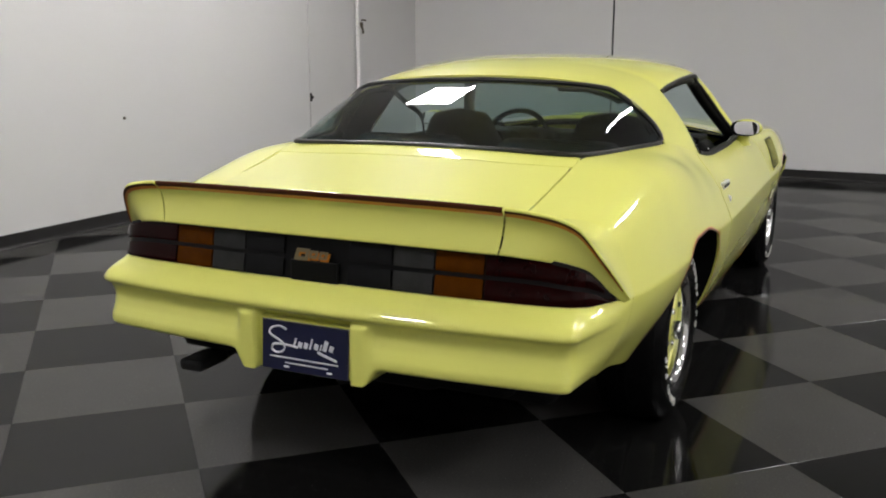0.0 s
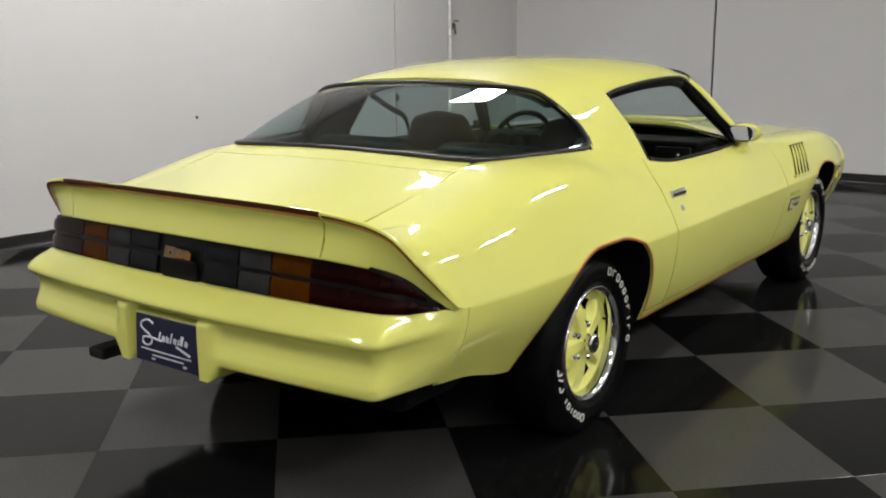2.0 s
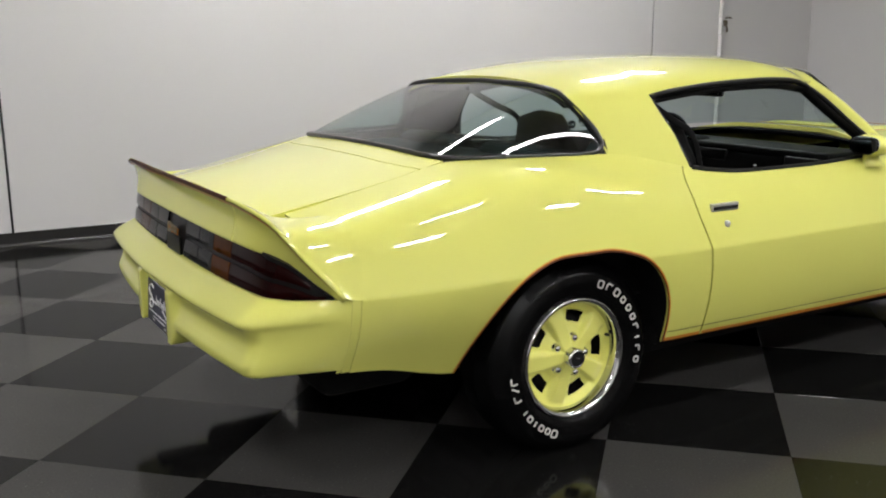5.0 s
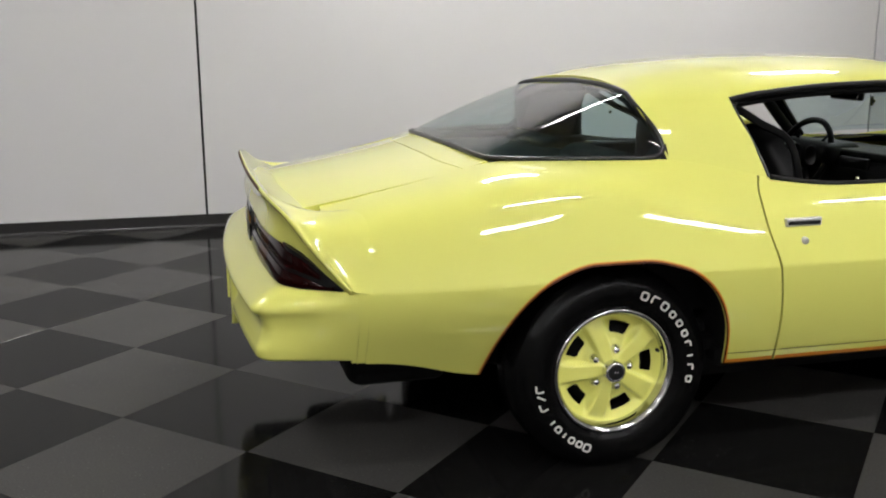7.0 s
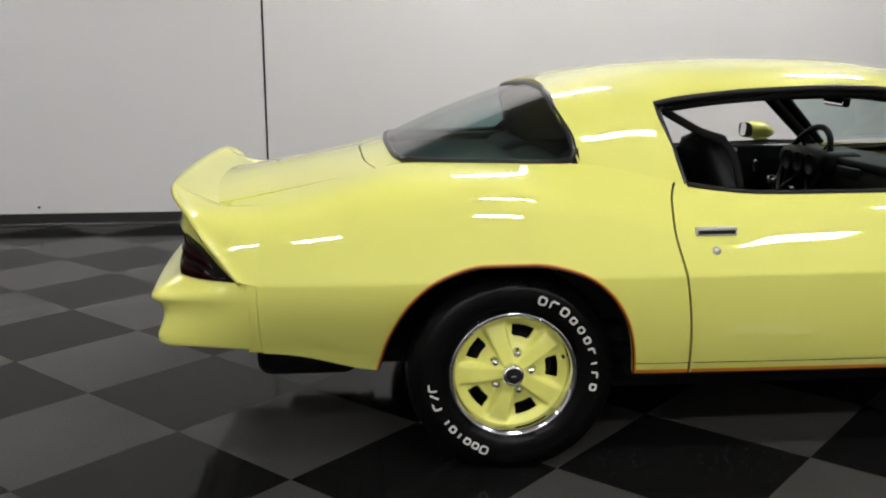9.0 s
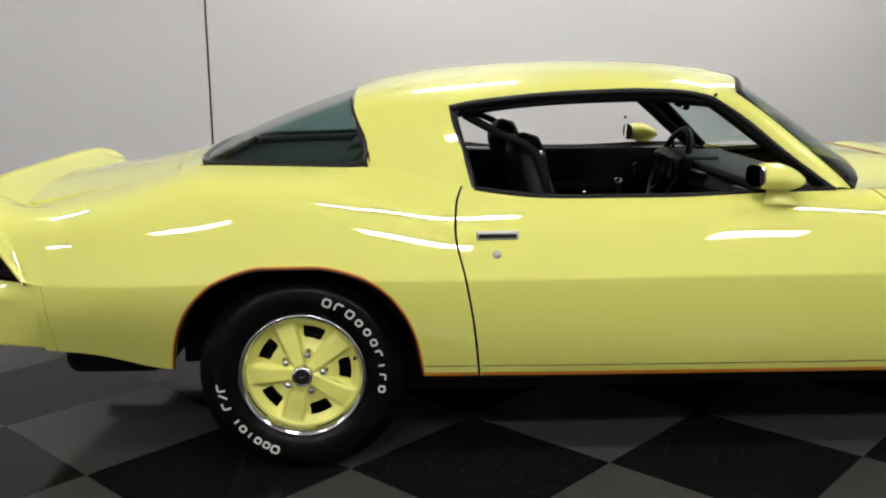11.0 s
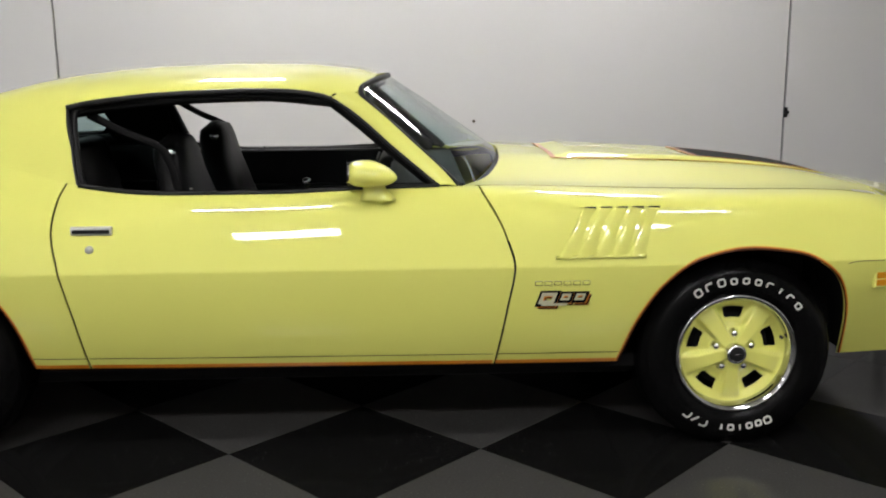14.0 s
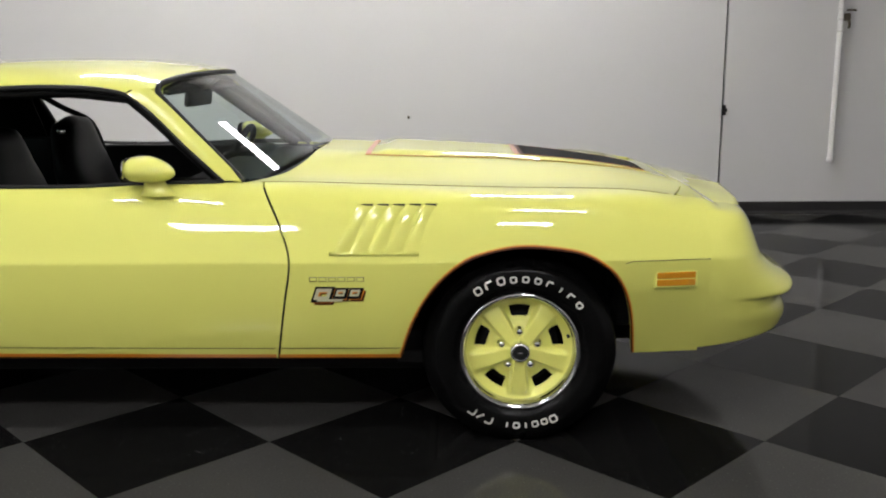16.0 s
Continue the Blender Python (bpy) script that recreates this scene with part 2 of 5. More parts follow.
def pchip(x, y, t):
    """Monotone cubic interpolation."""
    x, y, t = np.asarray(x, float), np.asarray(y, float), np.asarray(t, float)
    h = np.diff(x)
    s = np.diff(y) / h
    m = np.zeros_like(y)
    if len(x) > 2:
        w1, w2 = 2 * h[1:] + h[:-1], h[1:] + 2 * h[:-1]
        same = s[:-1] * s[1:] > 0
        with np.errstate(divide="ignore", invalid="ignore"):
            harm = (w1 + w2) / (w1 / s[:-1] + w2 / s[1:])
        m[1:-1] = np.where(same, harm, 0)
    m[0], m[-1] = s[0], s[-1]
    k = np.clip(np.searchsorted(x, t) - 1, 0, len(x) - 2)
    u = np.clip((t - x[k]) / h[k], 0, 1)
    return ((1 + 2 * u) * (1 - u) ** 2 * y[k] + u * (1 - u) ** 2 * h[k] * m[k]
            + u * u * (3 - 2 * u) * y[k + 1] + u * u * (u - 1) * h[k] * m[k + 1])


def bezier(p0, p1, p2, p3, t):
    """Cubic Bezier; points (..., k), t (...)."""
    t = np.asarray(t)[..., None]
    return (1 - t) ** 3 * p0 + 3 * t * (1 - t) ** 2 * p1 + 3 * t * t * (1 - t) * p2 + t ** 3 * p3


def sheet(name, grid, mat, parent=None, label="", depth=0.018, inward=None, mirror=False, closed=False, skip=None):
    """A smooth skin from a grid (n, m, 3) of points, with edges turned in by depth along -normal."""
    g = np.array(grid, float)
    if mirror:
        g = g.copy()
        g[..., 1] *= -1
    n, m = g.shape[:2]
    du = np.gradient(g, axis=0)
    dv = np.gradient(g, axis=1)
    nor = np.cross(du, dv)
    nor /= np.maximum(np.linalg.norm(nor, axis=2, keepdims=True), 1e-9)
    if inward is not None:
        c = np.array(inward, float)
        if (nor * (g - c)).sum(2).mean() < 0:
            nor = -nor
    verts = g.reshape(-1, 3).tolist()
    idx = np.arange(n * m).reshape(n, m)
    a, b, c2, d = idx[:-1, :-1], idx[1:, :-1], idx[1:, 1:], idx[:-1, 1:]
    quads = np.stack([a, b, c2, d], -1).reshape(-1, 4)
    flip = (np.cross(du, dv) * nor).sum(2).mean() < 0
    if flip:
        quads = quads[:, ::-1]
    faces = quads.tolist()
    if depth:
        ring = np.r_[idx[0, :-1], idx[:-1, -1], idx[-1, :0:-1], idx[:0:-1, 0]]
        nf = nor.reshape(-1, 3)
        gf = g.reshape(-1, 3)
        # a tiny rounded shoulder, then the turned-in edge
        base = len(verts)
        verts += (gf[ring] - nf[ring] * depth).tolist()
        k = len(ring)
        for i in range(k):
            j = (i + 1) % k
            q = [ring[i], ring[j], base + j, base + i]
            faces.append(q if flip else q[::-1])
    ob = mesh_object(name, verts, faces, mat, parent, label)
    if depth:
        me = ob.data
        sharp = me.attributes.new("sharp_edge", "BOOLEAN", "EDGE")
        ringset = set(int(r) for r in ring)
        flags = [e.vertices[0] in ringset and e.vertices[1] in ringset for e in me.edges]
        sharp.data.foreach_set("value", flags)
    return ob


def tube(name, points, radius, mat, parent=None, label="", sides=8, closed=False, flat=1.0, n=None):
    """A round bar along points; flat squeezes it in z of its own section."""
    p = spline(points, n) if n else np.array(points, float)
    k = len(p)
    tan = np.gradient(p, axis=0) if not closed else np.roll(p, -1, 0) - np.roll(p, 1, 0)
    tan /= np.linalg.norm(tan, axis=1, keepdims=True)
    up = np.array([0, 0, 1.0])
    side = np.cross(tan, up)
    bad = np.linalg.norm(side, axis=1) < 0.05
    side[bad] = np.cross(tan[bad], [0, 1.0, 0])
    side /= np.linalg.norm(side, axis=1, keepdims=True)
    top = np.cross(side, tan)
    ang = np.linspace(0, 2 * np.pi, sides, endpoint=False)
    r = np.broadcast_to(np.asarray(radius, float), (k,))
    v = p[:, None] + r[:, None, None] * (np.cos(ang)[None, :, None] * side[:, None] + flat * np.sin(ang)[None, :, None] * top[:, None])
    verts = v.reshape(-1, 3)
    faces = []
    for i in range(k if closed else k - 1):
        i2 = (i + 1) % k
        for j in range(sides):
            j2 = (j + 1) % sides
            faces.append((i * sides + j, i2 * sides + j, i2 * sides + j2, i * sides + j2)[::-1])
    if not closed:
        faces.append(tuple(range(sides)))
        faces.append(tuple((k - 1) * sides + j for j in range(sides))[::-1])
    return mesh_object(name, verts, faces, mat, parent, label)


def lathe(name, profile, mat, parent=None, label="", steps=64, axis="y", at=(0, 0, 0), smooth=True):
    """Turns a profile of (radius, along) round an axis."""
    pr = np.array(profile, float)
    ang = np.linspace(0, 2 * np.pi, steps, endpoint=False)
    r, a = pr[:, 0], pr[:, 1]
    c, s = np.cos(ang), np.sin(ang)
    R, A = np.broadcast_to(r[:, None], (len(r), steps)), np.broadcast_to(a[:, None], (len(r), steps))
    if axis == "y":
        v = np.stack([R * c, A, R * s], -1)
    elif axis == "x":
        v = np.stack([A, R * c, R * s], -1)
    else:
        v = np.stack([R * c, R * s, A], -1)
    v = v + np.array(at)
    faces = []
    n = len(r)
    for i in range(n - 1):
        for j in range(steps):
            j2 = (j + 1) % steps
            faces.append((i * steps + j, i * steps + j2, (i + 1) * steps + j2, (i + 1) * steps + j))
    ob = mesh_object(name, v.reshape(-1, 3), faces, mat, parent, label, smooth)
    return ob


# ---- the room ----
WALL_Y, WALL_X, BACK_Y, BACK_X, CEIL = 3.87, 7.12, -7.6, -9.0, 3.9


def wall(name, size, at, label, mat=WALL):
    ob = part(name, box_bm(size, at), mat)
    return tagged(ob, label, "wall", kind="structure")


# the long wall is three panels with dark joints between them
JOINTS = (-1.2, 4.755)
edges = (BACK_X - 0.2, JOINTS[0], JOINTS[1], WALL_X + 0.2)
for i in range(3):
    a, b = edges[i] + (0.009 if i else 0), edges[i + 1] - (0.009 if i < 2 else 0)
    wall("wall_north_%d" % (i + 1), (b - a, 0.2, CEIL), ((a + b) / 2, WALL_Y + 0.1, CEIL / 2), "smooth light grey painted concrete wall panel")
JOINT_Y = 1.385
for i, (a, b) in enumerate(((BACK_Y, JOINT_Y - 0.012), (JOINT_Y + 0.012, WALL_Y))):
    wall("wall_east_%d" % (i + 1), (0.2, b - a, CEIL), (WALL_X + 0.1, (a + b) / 2, CEIL / 2), "smooth light grey painted concrete wall panel")
# south and west walls are never in view; added to close the room and bounce light
wall("wall_south", (WALL_X - BACK_X + 0.4, 0.2, CEIL), ((WALL_X + BACK_X) / 2, BACK_Y - 0.1, CEIL / 2), "unseen plain pale wall added to bounce light", WALL_BOUNCE)
wall("wall_west", (0.2, WALL_Y - BACK_Y, CEIL), (BACK_X - 0.1, (WALL_Y + BACK_Y) / 2, CEIL / 2), "unseen plain pale wall added to bounce light", WALL_BOUNCE)
for i, x in enumerate(JOINTS):
    ob = part("trim_joint_%d" % (i + 1), box_bm((0.03, 0.06, CEIL), (x, WALL_Y + 0.066, CEIL / 2)), SEAM)
    tagged(ob, "dark recessed vertical joint between wall panels", "joint", kind="structure")
ob = part("trim_joint_3", box_bm((0.06, 0.03, CEIL), (WALL_X + 0.05, JOINT_Y, CEIL / 2)), SEAM)
tagged(ob, "dark recessed vertical joint between wall panels", "joint", kind="structure")
# assumed ceiling, out of view; its pale colour bounces lamp light
ob = part("ceiling", box_bm((WALL_X - BACK_X + 0.4, WALL_Y - BACK_Y + 0.4, 0.15), ((WALL_X + BACK_X) / 2, (WALL_Y + BACK_Y) / 2, CEIL + 0.075)), CEILING)
tagged(ob, "unseen flat ceiling added to carry the lamps, pale to bounce light", "ceiling", kind="structure")


def cove_base(name, length, m):
    """Vinyl skirting with a small curved foot."""
    prof = [(0, 0.098), (0.0035, 0.100), (0.006, 0.097), (0.006, 0.022), (0.009, 0.012), (0.016, 0.005), (0.026, 0.0015), (0.026, 0.0), (0, 0)]
    verts, faces = [], []
    for x in (-length / 2, length / 2):
        verts += [(x, -a, b) for a, b in prof]
    n = len(prof)
    for i in range(n):
        j = (i + 1) % n
        faces.append((i, j, n + j, n + i)[::-1])
    faces += [tuple(range(n))[::-1], tuple(range(n, 2 * n))]
    verts = [m @ Vector(v) for v in verts]
    ob = mesh_object(name, verts, faces, COVE, smooth=False)
    return tagged(ob, "dark glossy vinyl cove skirting along the wall", "baseboard", kind="structure")


cove_base("baseboard_1", WALL_X - BACK_X, pose((WALL_X + BACK_X) / 2, WALL_Y, 0.001))
cove_base("baseboard_2", WALL_Y - BACK_Y, pose(WALL_X, (WALL_Y + BACK_Y) / 2, 0.001, 0, 0, -90))
cove_base("baseboard_3", WALL_X - BACK_X, pose((WALL_X + BACK_X) / 2, BACK_Y, 0.001, 0, 0, 180))
cove_base("baseboard_4", WALL_Y - BACK_Y, pose(BACK_X, (WALL_Y + BACK_Y) / 2, 0.001, 0, 0, 90))

# drain pipe with valve on the long wall
pipe = tagged(new("wall_pipe"), "white painted vertical pipe with a small valve on the wall", "pipe")
pipe.location = (5.65, WALL_Y - 0.05, 0.44)
tube("pipe", [(0, 0, 0.012), (0, 0, CEIL - 0.44)], 0.021, PIPE, pipe, sides=16)
lathe("end_cap", [(0.0, -0.004), (0.02, -0.004), (0.026, 0.003), (0.026, 0.03), (0.022, 0.034)], PIPE, pipe, axis="z", steps=20)
for z in (1.06, 1.155, 1.235):
    lathe("coupling", [(0.021, z - 0.012), (0.027, z - 0.009), (0.027, z + 0.009), (0.021, z + 0.012)], PIPE, pipe, axis="z", steps=20)
for z in (0.95,):
    part("clip", box_bm((0.075, 0.008, 0.016), (0, 0.0, z), 0.003), PIPE, pipe)
    part("clip_foot", box_bm((0.018, 0.05, 0.016), (0.03, 0.024, z), 0.003), PIPE, pipe)
valve = part("valve", box_bm((0.05, 0.05, 0.06), (0.045, -0.01, 1.165), 0.012), BRASS, pipe, "dull metal valve body")
tube("valve_spout", [(0.055, -0.015, 1.15), (0.06, -0.03, 1.11), (0.055, -0.035, 1.075)], 0.012, BRASS, valve, n=8)
tube("valve_handle", [(0.03, -0.03, 1.215), (0.065, -0.035, 1.22), (0.105, -0.04, 1.215)], 0.009, BRASS, valve, n=8)

# small fixings on the walls
latch = tagged(new("wall_latch"), "small black metal latch on the wall joint", "latch")
latch.location = (4.765, WALL_Y - 0.001, 0.865)
part("plate", box_bm((0.03, 0.012, 0.085), (0, -0.006, 0), 0.004), BLACK_TRIM, latch)
part("bolt", box_bm((0.028, 0.02, 0.03), (0.01, -0.016, 0.0), 0.005), BLACK_TRIM, latch)
for x, z, s in ((2.16, 0.818, 0.013), (-3.0, 0.15, 0.012)):
    b = lathe("wall_bolt", [(0.0001, -0.012), (s * 0.6, -0.011), (s, -0.006), (s, 0.001)], BRASS, axis="y", steps=14)
    b.location = (x, WALL_Y - 0.0005, z)
    tagged(b, "small dull metal bolt head in the grey wall", "bolt", "bolts in the wall")
# ceiling lamps: wide panels, and narrower ones in the row beside the car
def ceiling_light(width):
    lamp = tagged(new("ceiling_light"), "unseen white fluorescent ceiling light panel with glowing diffuser", "ceiling light", "ceiling lights")
    part("housing", box_bm((0.96, width + 0.045, 0.07), (0, 0, -0.035), 0.008), FIXTURE, lamp)
    part("diffuser", box_bm((0.90, width, 0.012), (0, 0, -0.077), 0.003), DIFFUSER, lamp, "glowing white diffuser panel")
    return lamp


# those at x = -5.30 and -3.30 are made-up fill for the west end
WIDE = [(x, -5.12) for x in (-5.30, -2.35, 0.60, 3.55)] + [(-3.30, 1.20), (0.50, 2.15), (3.20, 2.15)]
NARROW = [(-5.30, -2.40), (0.60, -2.40), (3.55, -2.40)]
for width, spots in ((0.47, WIDE), (0.23, NARROW)):
    first_lamp = ceiling_light(width)
    first_lamp.location = (*spots[0], CEIL)
    for x, y in spots[1:]:
        copy_thing(first_lamp, pose(x, y, CEIL))


def slanted_block(w, h, thick, on_panel, m):
    """A leaning plain block with a slot let through it, laid on a panel."""
    t = min(w, h) * 0.30
    bm = bmesh.new()
    for side in (0.0, thick):
        ring = []
        for a, b in ((-w / 2, -h / 2), (w / 2, -h / 2), (w / 2, h / 2), (-w / 2, h / 2), (-w / 2 + t, -h / 2 + t), (w / 2 - t, -h / 2 + t), (w / 2 - t, h / 2 - t), (-w / 2 + t, h / 2 - t)):
            p = on_panel(a + 0.35 * b, b)
            ring.append(bm.verts.new((p[0], p[1] - m * side, p[2])))
        if h < 0.02:
            bm.faces.new(ring[:4])
        else:
            for k in range(4):
                bm.faces.new((ring[k], ring[(k + 1) % 4], ring[4 + (k + 1) % 4], ring[4 + k]))
    bm.verts.ensure_lookup_table()
    for base in ((0,) if h < 0.02 else (0, 4)):
        for k in range(4):
            k2 = (k + 1) % 4
            bm.faces.new((bm.verts[base + k], bm.verts[base + k2], bm.verts[8 + base + k2], bm.verts[8 + base + k]))
    bmesh.ops.recalc_face_normals(bm, faces=bm.faces)
    return bm


# ---- the car ----
car = tagged(new("car"), "bright yellow two-door muscle coupe with black interior and yellow wheels", "car")

# stations along the body: crease, sill, upper edge and the handles of the curve between
ST_X = [-0.9, -0.7, -0.42, -0.33, -0.2, 0.0, 0.22, 0.4, 0.56, 0.85, 1.2, 1.55, 1.9, 2.35, 2.743, 3.1, 3.38]
ST = {
    "wc": [0.862, 0.905, 0.938, 0.942, 0.948, 0.953, 0.955, 0.956, 0.957, 0.955, 0.952, 0.949, 0.946, 0.945, 0.94, 0.915, 0.875],
    "zc": [0.64, 0.643, 0.648, 0.649, 0.651, 0.653, 0.655, 0.655, 0.656, 0.656, 0.656, 0.656, 0.655, 0.654, 0.654, 0.654, 0.655],
    "wb": [0.79, 0.79, 0.785, 0.787, 0.8, 0.82, 0.85, 0.865, 0.868, 0.868, 0.868, 0.868, 0.866, 0.86, 0.81, 0.765, 0.745],
    "zb": [0.405, 0.39, 0.325, 0.323, 0.32, 0.32, 0.325, 0.314, 0.314, 0.311, 0.309, 0.307, 0.305, 0.303, 0.3, 0.287, 0.292],
    "we": [0.57, 0.575, 0.58, 0.578, 0.632, 0.675, 0.738, 0.772, 0.806, 0.812, 0.812, 0.806, 0.752, 0.715, 0.705, 0.69, 0.67],
    "ze": [0.849, 0.893, 0.957, 0.979, 0.981, 0.981, 0.984, 0.955, 0.918, 0.888, 0.888, 0.9, 0.897, 0.88, 0.868, 0.86, 0.82],
    "h1w": [-0.0514, -0.0602, -0.0731, -0.0778, -0.0776, -0.0774, -0.0786, -0.065, -0.050, -0.049, -0.050, -0.049, -0.051, -0.058, -0.060, -0.053, -0.024],
    "h1z": [0.17, 0.2038, 0.2523, 0.2695, 0.2695, 0.2678, 0.2684, 0.215, 0.158, 0.13, 0.13, 0.13, 0.138, 0.182, 0.192, 0.168, 0.085],
    "h2w": [0.2532, 0.2684, 0.2709, 0.265, 0.2456, 0.2061, 0.1135, 0.074, 0.058, 0.06, 0.06, 0.062, 0.115, 0.162, 0.172, 0.155, 0.105],
    "h2z": [-0.0267, -0.0268, -0.0271, -0.0299, -0.0355, -0.0467, -0.1107, -0.098, -0.078, -0.02, -0.018, -0.022, -0.008, -0.006, -0.006, -0.008, -0.018],
}


# each curve is faired along the body
FAIR_X = np.arange(-1.2, 3.7, 0.005)
KERNEL = np.exp(-0.5 * (np.arange(-0.16, 0.1601, 0.005) / 0.05) ** 2)
FAIR = {}
for key_ in ST:
    dense = pchip(ST_X, ST[key_], np.clip(FAIR_X, ST_X[0], ST_X[-1]))
    pad = len(KERNEL) // 2
    ends = np.r_[2 * dense[0] - dense[pad:0:-1], dense, 2 * dense[-1] - dense[-2:-pad - 2:-1]]
    FAIR[key_] = np.convolve(ends, KERNEL / KERNEL.sum(), mode="valid")


def station(x, key):
    return np.interp(x, FAIR_X, FAIR[key])


def flank(x, s):
    """The body side at x: s in 0..1 from the crease up to the upper edge, s in -1..0 from the sill up to the crease."""
    x, s = np.broadcast_arrays(np.asarray(x, float), np.asarray(s, float))
    v = {k: station(x, k) for k in ST}
    c = np.stack([v["wc"], v["zc"]], -1)
    e = np.stack([v["we"], v["ze"]], -1)
    up = bezier(c, c + np.stack([v["h1w"], v["h1z"]], -1), e + np.stack([v["h2w"], v["h2z"]], -1), e, np.clip(s, 0, 1))
    b = np.stack([v["wb"], v["zb"]], -1)
    low = bezier(c, c + np.stack([-0.006 + 0 * x, -0.11 + 0 * x], -1), b + np.stack([0.046 + 0 * x, 0.085 + 0 * x], -1), b, np.clip(-s, 0, 1))
    wz = np.where((s >= 0)[..., None], up, low)
    return np.stack([x, -wz[..., 0], wz[..., 1]], -1)


def s_at_height(x, z):
    """The s at which the flank at x reaches the height z (below the crease: negative)."""
    s = np.linspace(-1, 1, 641)
    out = np.zeros_like(np.asarray(x, float))
    for i, (xx, zz) in enumerate(zip(np.atleast_1d(x), np.atleast_1d(z))):
        h = flank(np.full_like(s, xx), s)[:, 2]
        out[i] = np.interp(zz, h, s)
    return out


def arch(cx, spec, n):
    """The wheel opening's edge: x and z along it, from rear foot over the top to the front foot."""
    p = spline(spec, n)
    return cx + p[:, 0], p[:, 1]


GAP = 0.0036
SIDES = (("right", False), ("left", True))
REAR_ARCH = [(-0.425, 0.322), (-0.395, 0.44), (-0.335, 0.565), (-0.235, 0.655), (-0.10, 0.692), (0.05, 0.693), (0.19, 0.664), (0.30, 0.580), (0.36, 0.46), (0.388, 0.314)]
FRONT_ARCH = [(-0.405, 0.303), (-0.355, 0.449), (-0.27, 0.584), (-0.156, 0.668), (0.01, 0.698), (0.175, 0.680), (0.305, 0.603), (0.367, 0.470), (0.398, 0.288)]


def curve_x(points, z):
    """x on a curve given as (z, x) at the height z."""
    p = np.array(points)
    return pchip(p[:, 0], p[:, 1], z)


DOOR_REAR = [(0.31, 0.573), (0.50, 0.551), (0.66, 0.522), (0.80, 0.494), (0.87, 0.499), (0.96, 0.535)]
DOOR_FRONT = [(0.30, 1.918), (0.53, 1.959), (0.653, 1.979), (0.778, 1.942), (0.88, 1.885), (0.96, 1.825)]


CENTRE = (1.2, 0.0, 0.6)
LOW = np.r_[np.linspace(1, 0.06, 10), 0.02]
UP = np.r_[0, 0.015, np.linspace(0.05, 1, 22)]


def column(curve, foot):
    """One column of the flank: curve gives x by height; foot is the s where it starts."""
    top = max(foot, 0.0)
    s = np.r_[top + (foot - top) * LOW, top + (1 - top) * UP]
    x = curve(np.full(len(s), 0.6))
    for _ in range(5):
        x = curve(flank(x, s)[:, 2])
    return flank(x, s)


def blend(a, b, u):
    return lambda z: a(z) * (1 - u) + b(z) * u


def at_x(x):
    return lambda z: np.full(np.shape(z), float(x))


def arch_skin(cx, spec, rear, front, n_rear, n_front, n_arch=84):
    """Side skin that holds a wheel opening; its columns start at the sill or at the opening's edge."""
    ax, az = arch(cx, spec, n_arch)
    feet = s_at_height(ax, az)
    cols = [column(blend(rear, at_x(ax[0]), u), -1.0) for u in np.linspace(0, 1, n_rear, endpoint=False)]
    cols += [column(at_x(x), f) for x, f in zip(ax, feet)]
    cols += [column(blend(at_x(ax[-1]), front, u), -1.0) for u in np.linspace(0, 1, n_front + 1)[1:]]
    return np.array(cols)


def door_rear(z):
    return curve_x(DOOR_REAR, z)


def door_front(z):
    return curve_x(DOOR_FRONT, z)


def flank_xz(x, z):
    """Points of the flank by x and height."""
    x, z = np.asarray(x, float), np.asarray(z, float)
    return flank(x.ravel(), s_at_height(x.ravel(), z.ravel())).reshape(*x.shape, 3)


def quarter_rear(z):
    return np.where(z < 0.648, -0.792, -0.792 - np.clip((z - 0.648) / 0.03, 0, 1) * 0.10)


quarter_grid = arch_skin(0.0, REAR_ARCH, quarter_rear, lambda z: door_rear(z) - GAP, 16, 8)
fender_grid = arch_skin(2.743, FRONT_ARCH, lambda z: door_front(z) + GAP, at_x(3.3762), 16, 14)
door_grid = np.array([column(blend(lambda z: door_rear(z) + GAP, lambda z: door_front(z) - GAP, u), -1.0) for u in np.linspace(0, 1, 44)])


def edge_stripe(name, x, z, normal_x, normal_z, a, b, mat, parent, mirror):
    """A painted band along an edge of the flank, from a to b metres off it."""
    near = flank_xz(x + normal_x * a, z + normal_z * a)
    far = flank_xz(x + normal_x * b, z + normal_z * b)
    g = np.stack([near, far], 1)
    g[..., 1] -= 0.0016
    return sheet(name, g, mat, parent, depth=0, inward=CENTRE, mirror=mirror)


def outward(x, z):
    dx, dz = np.gradient(x), np.gradient(z)
    k = np.hypot(dx, dz)
    return -dz / k, dx / k


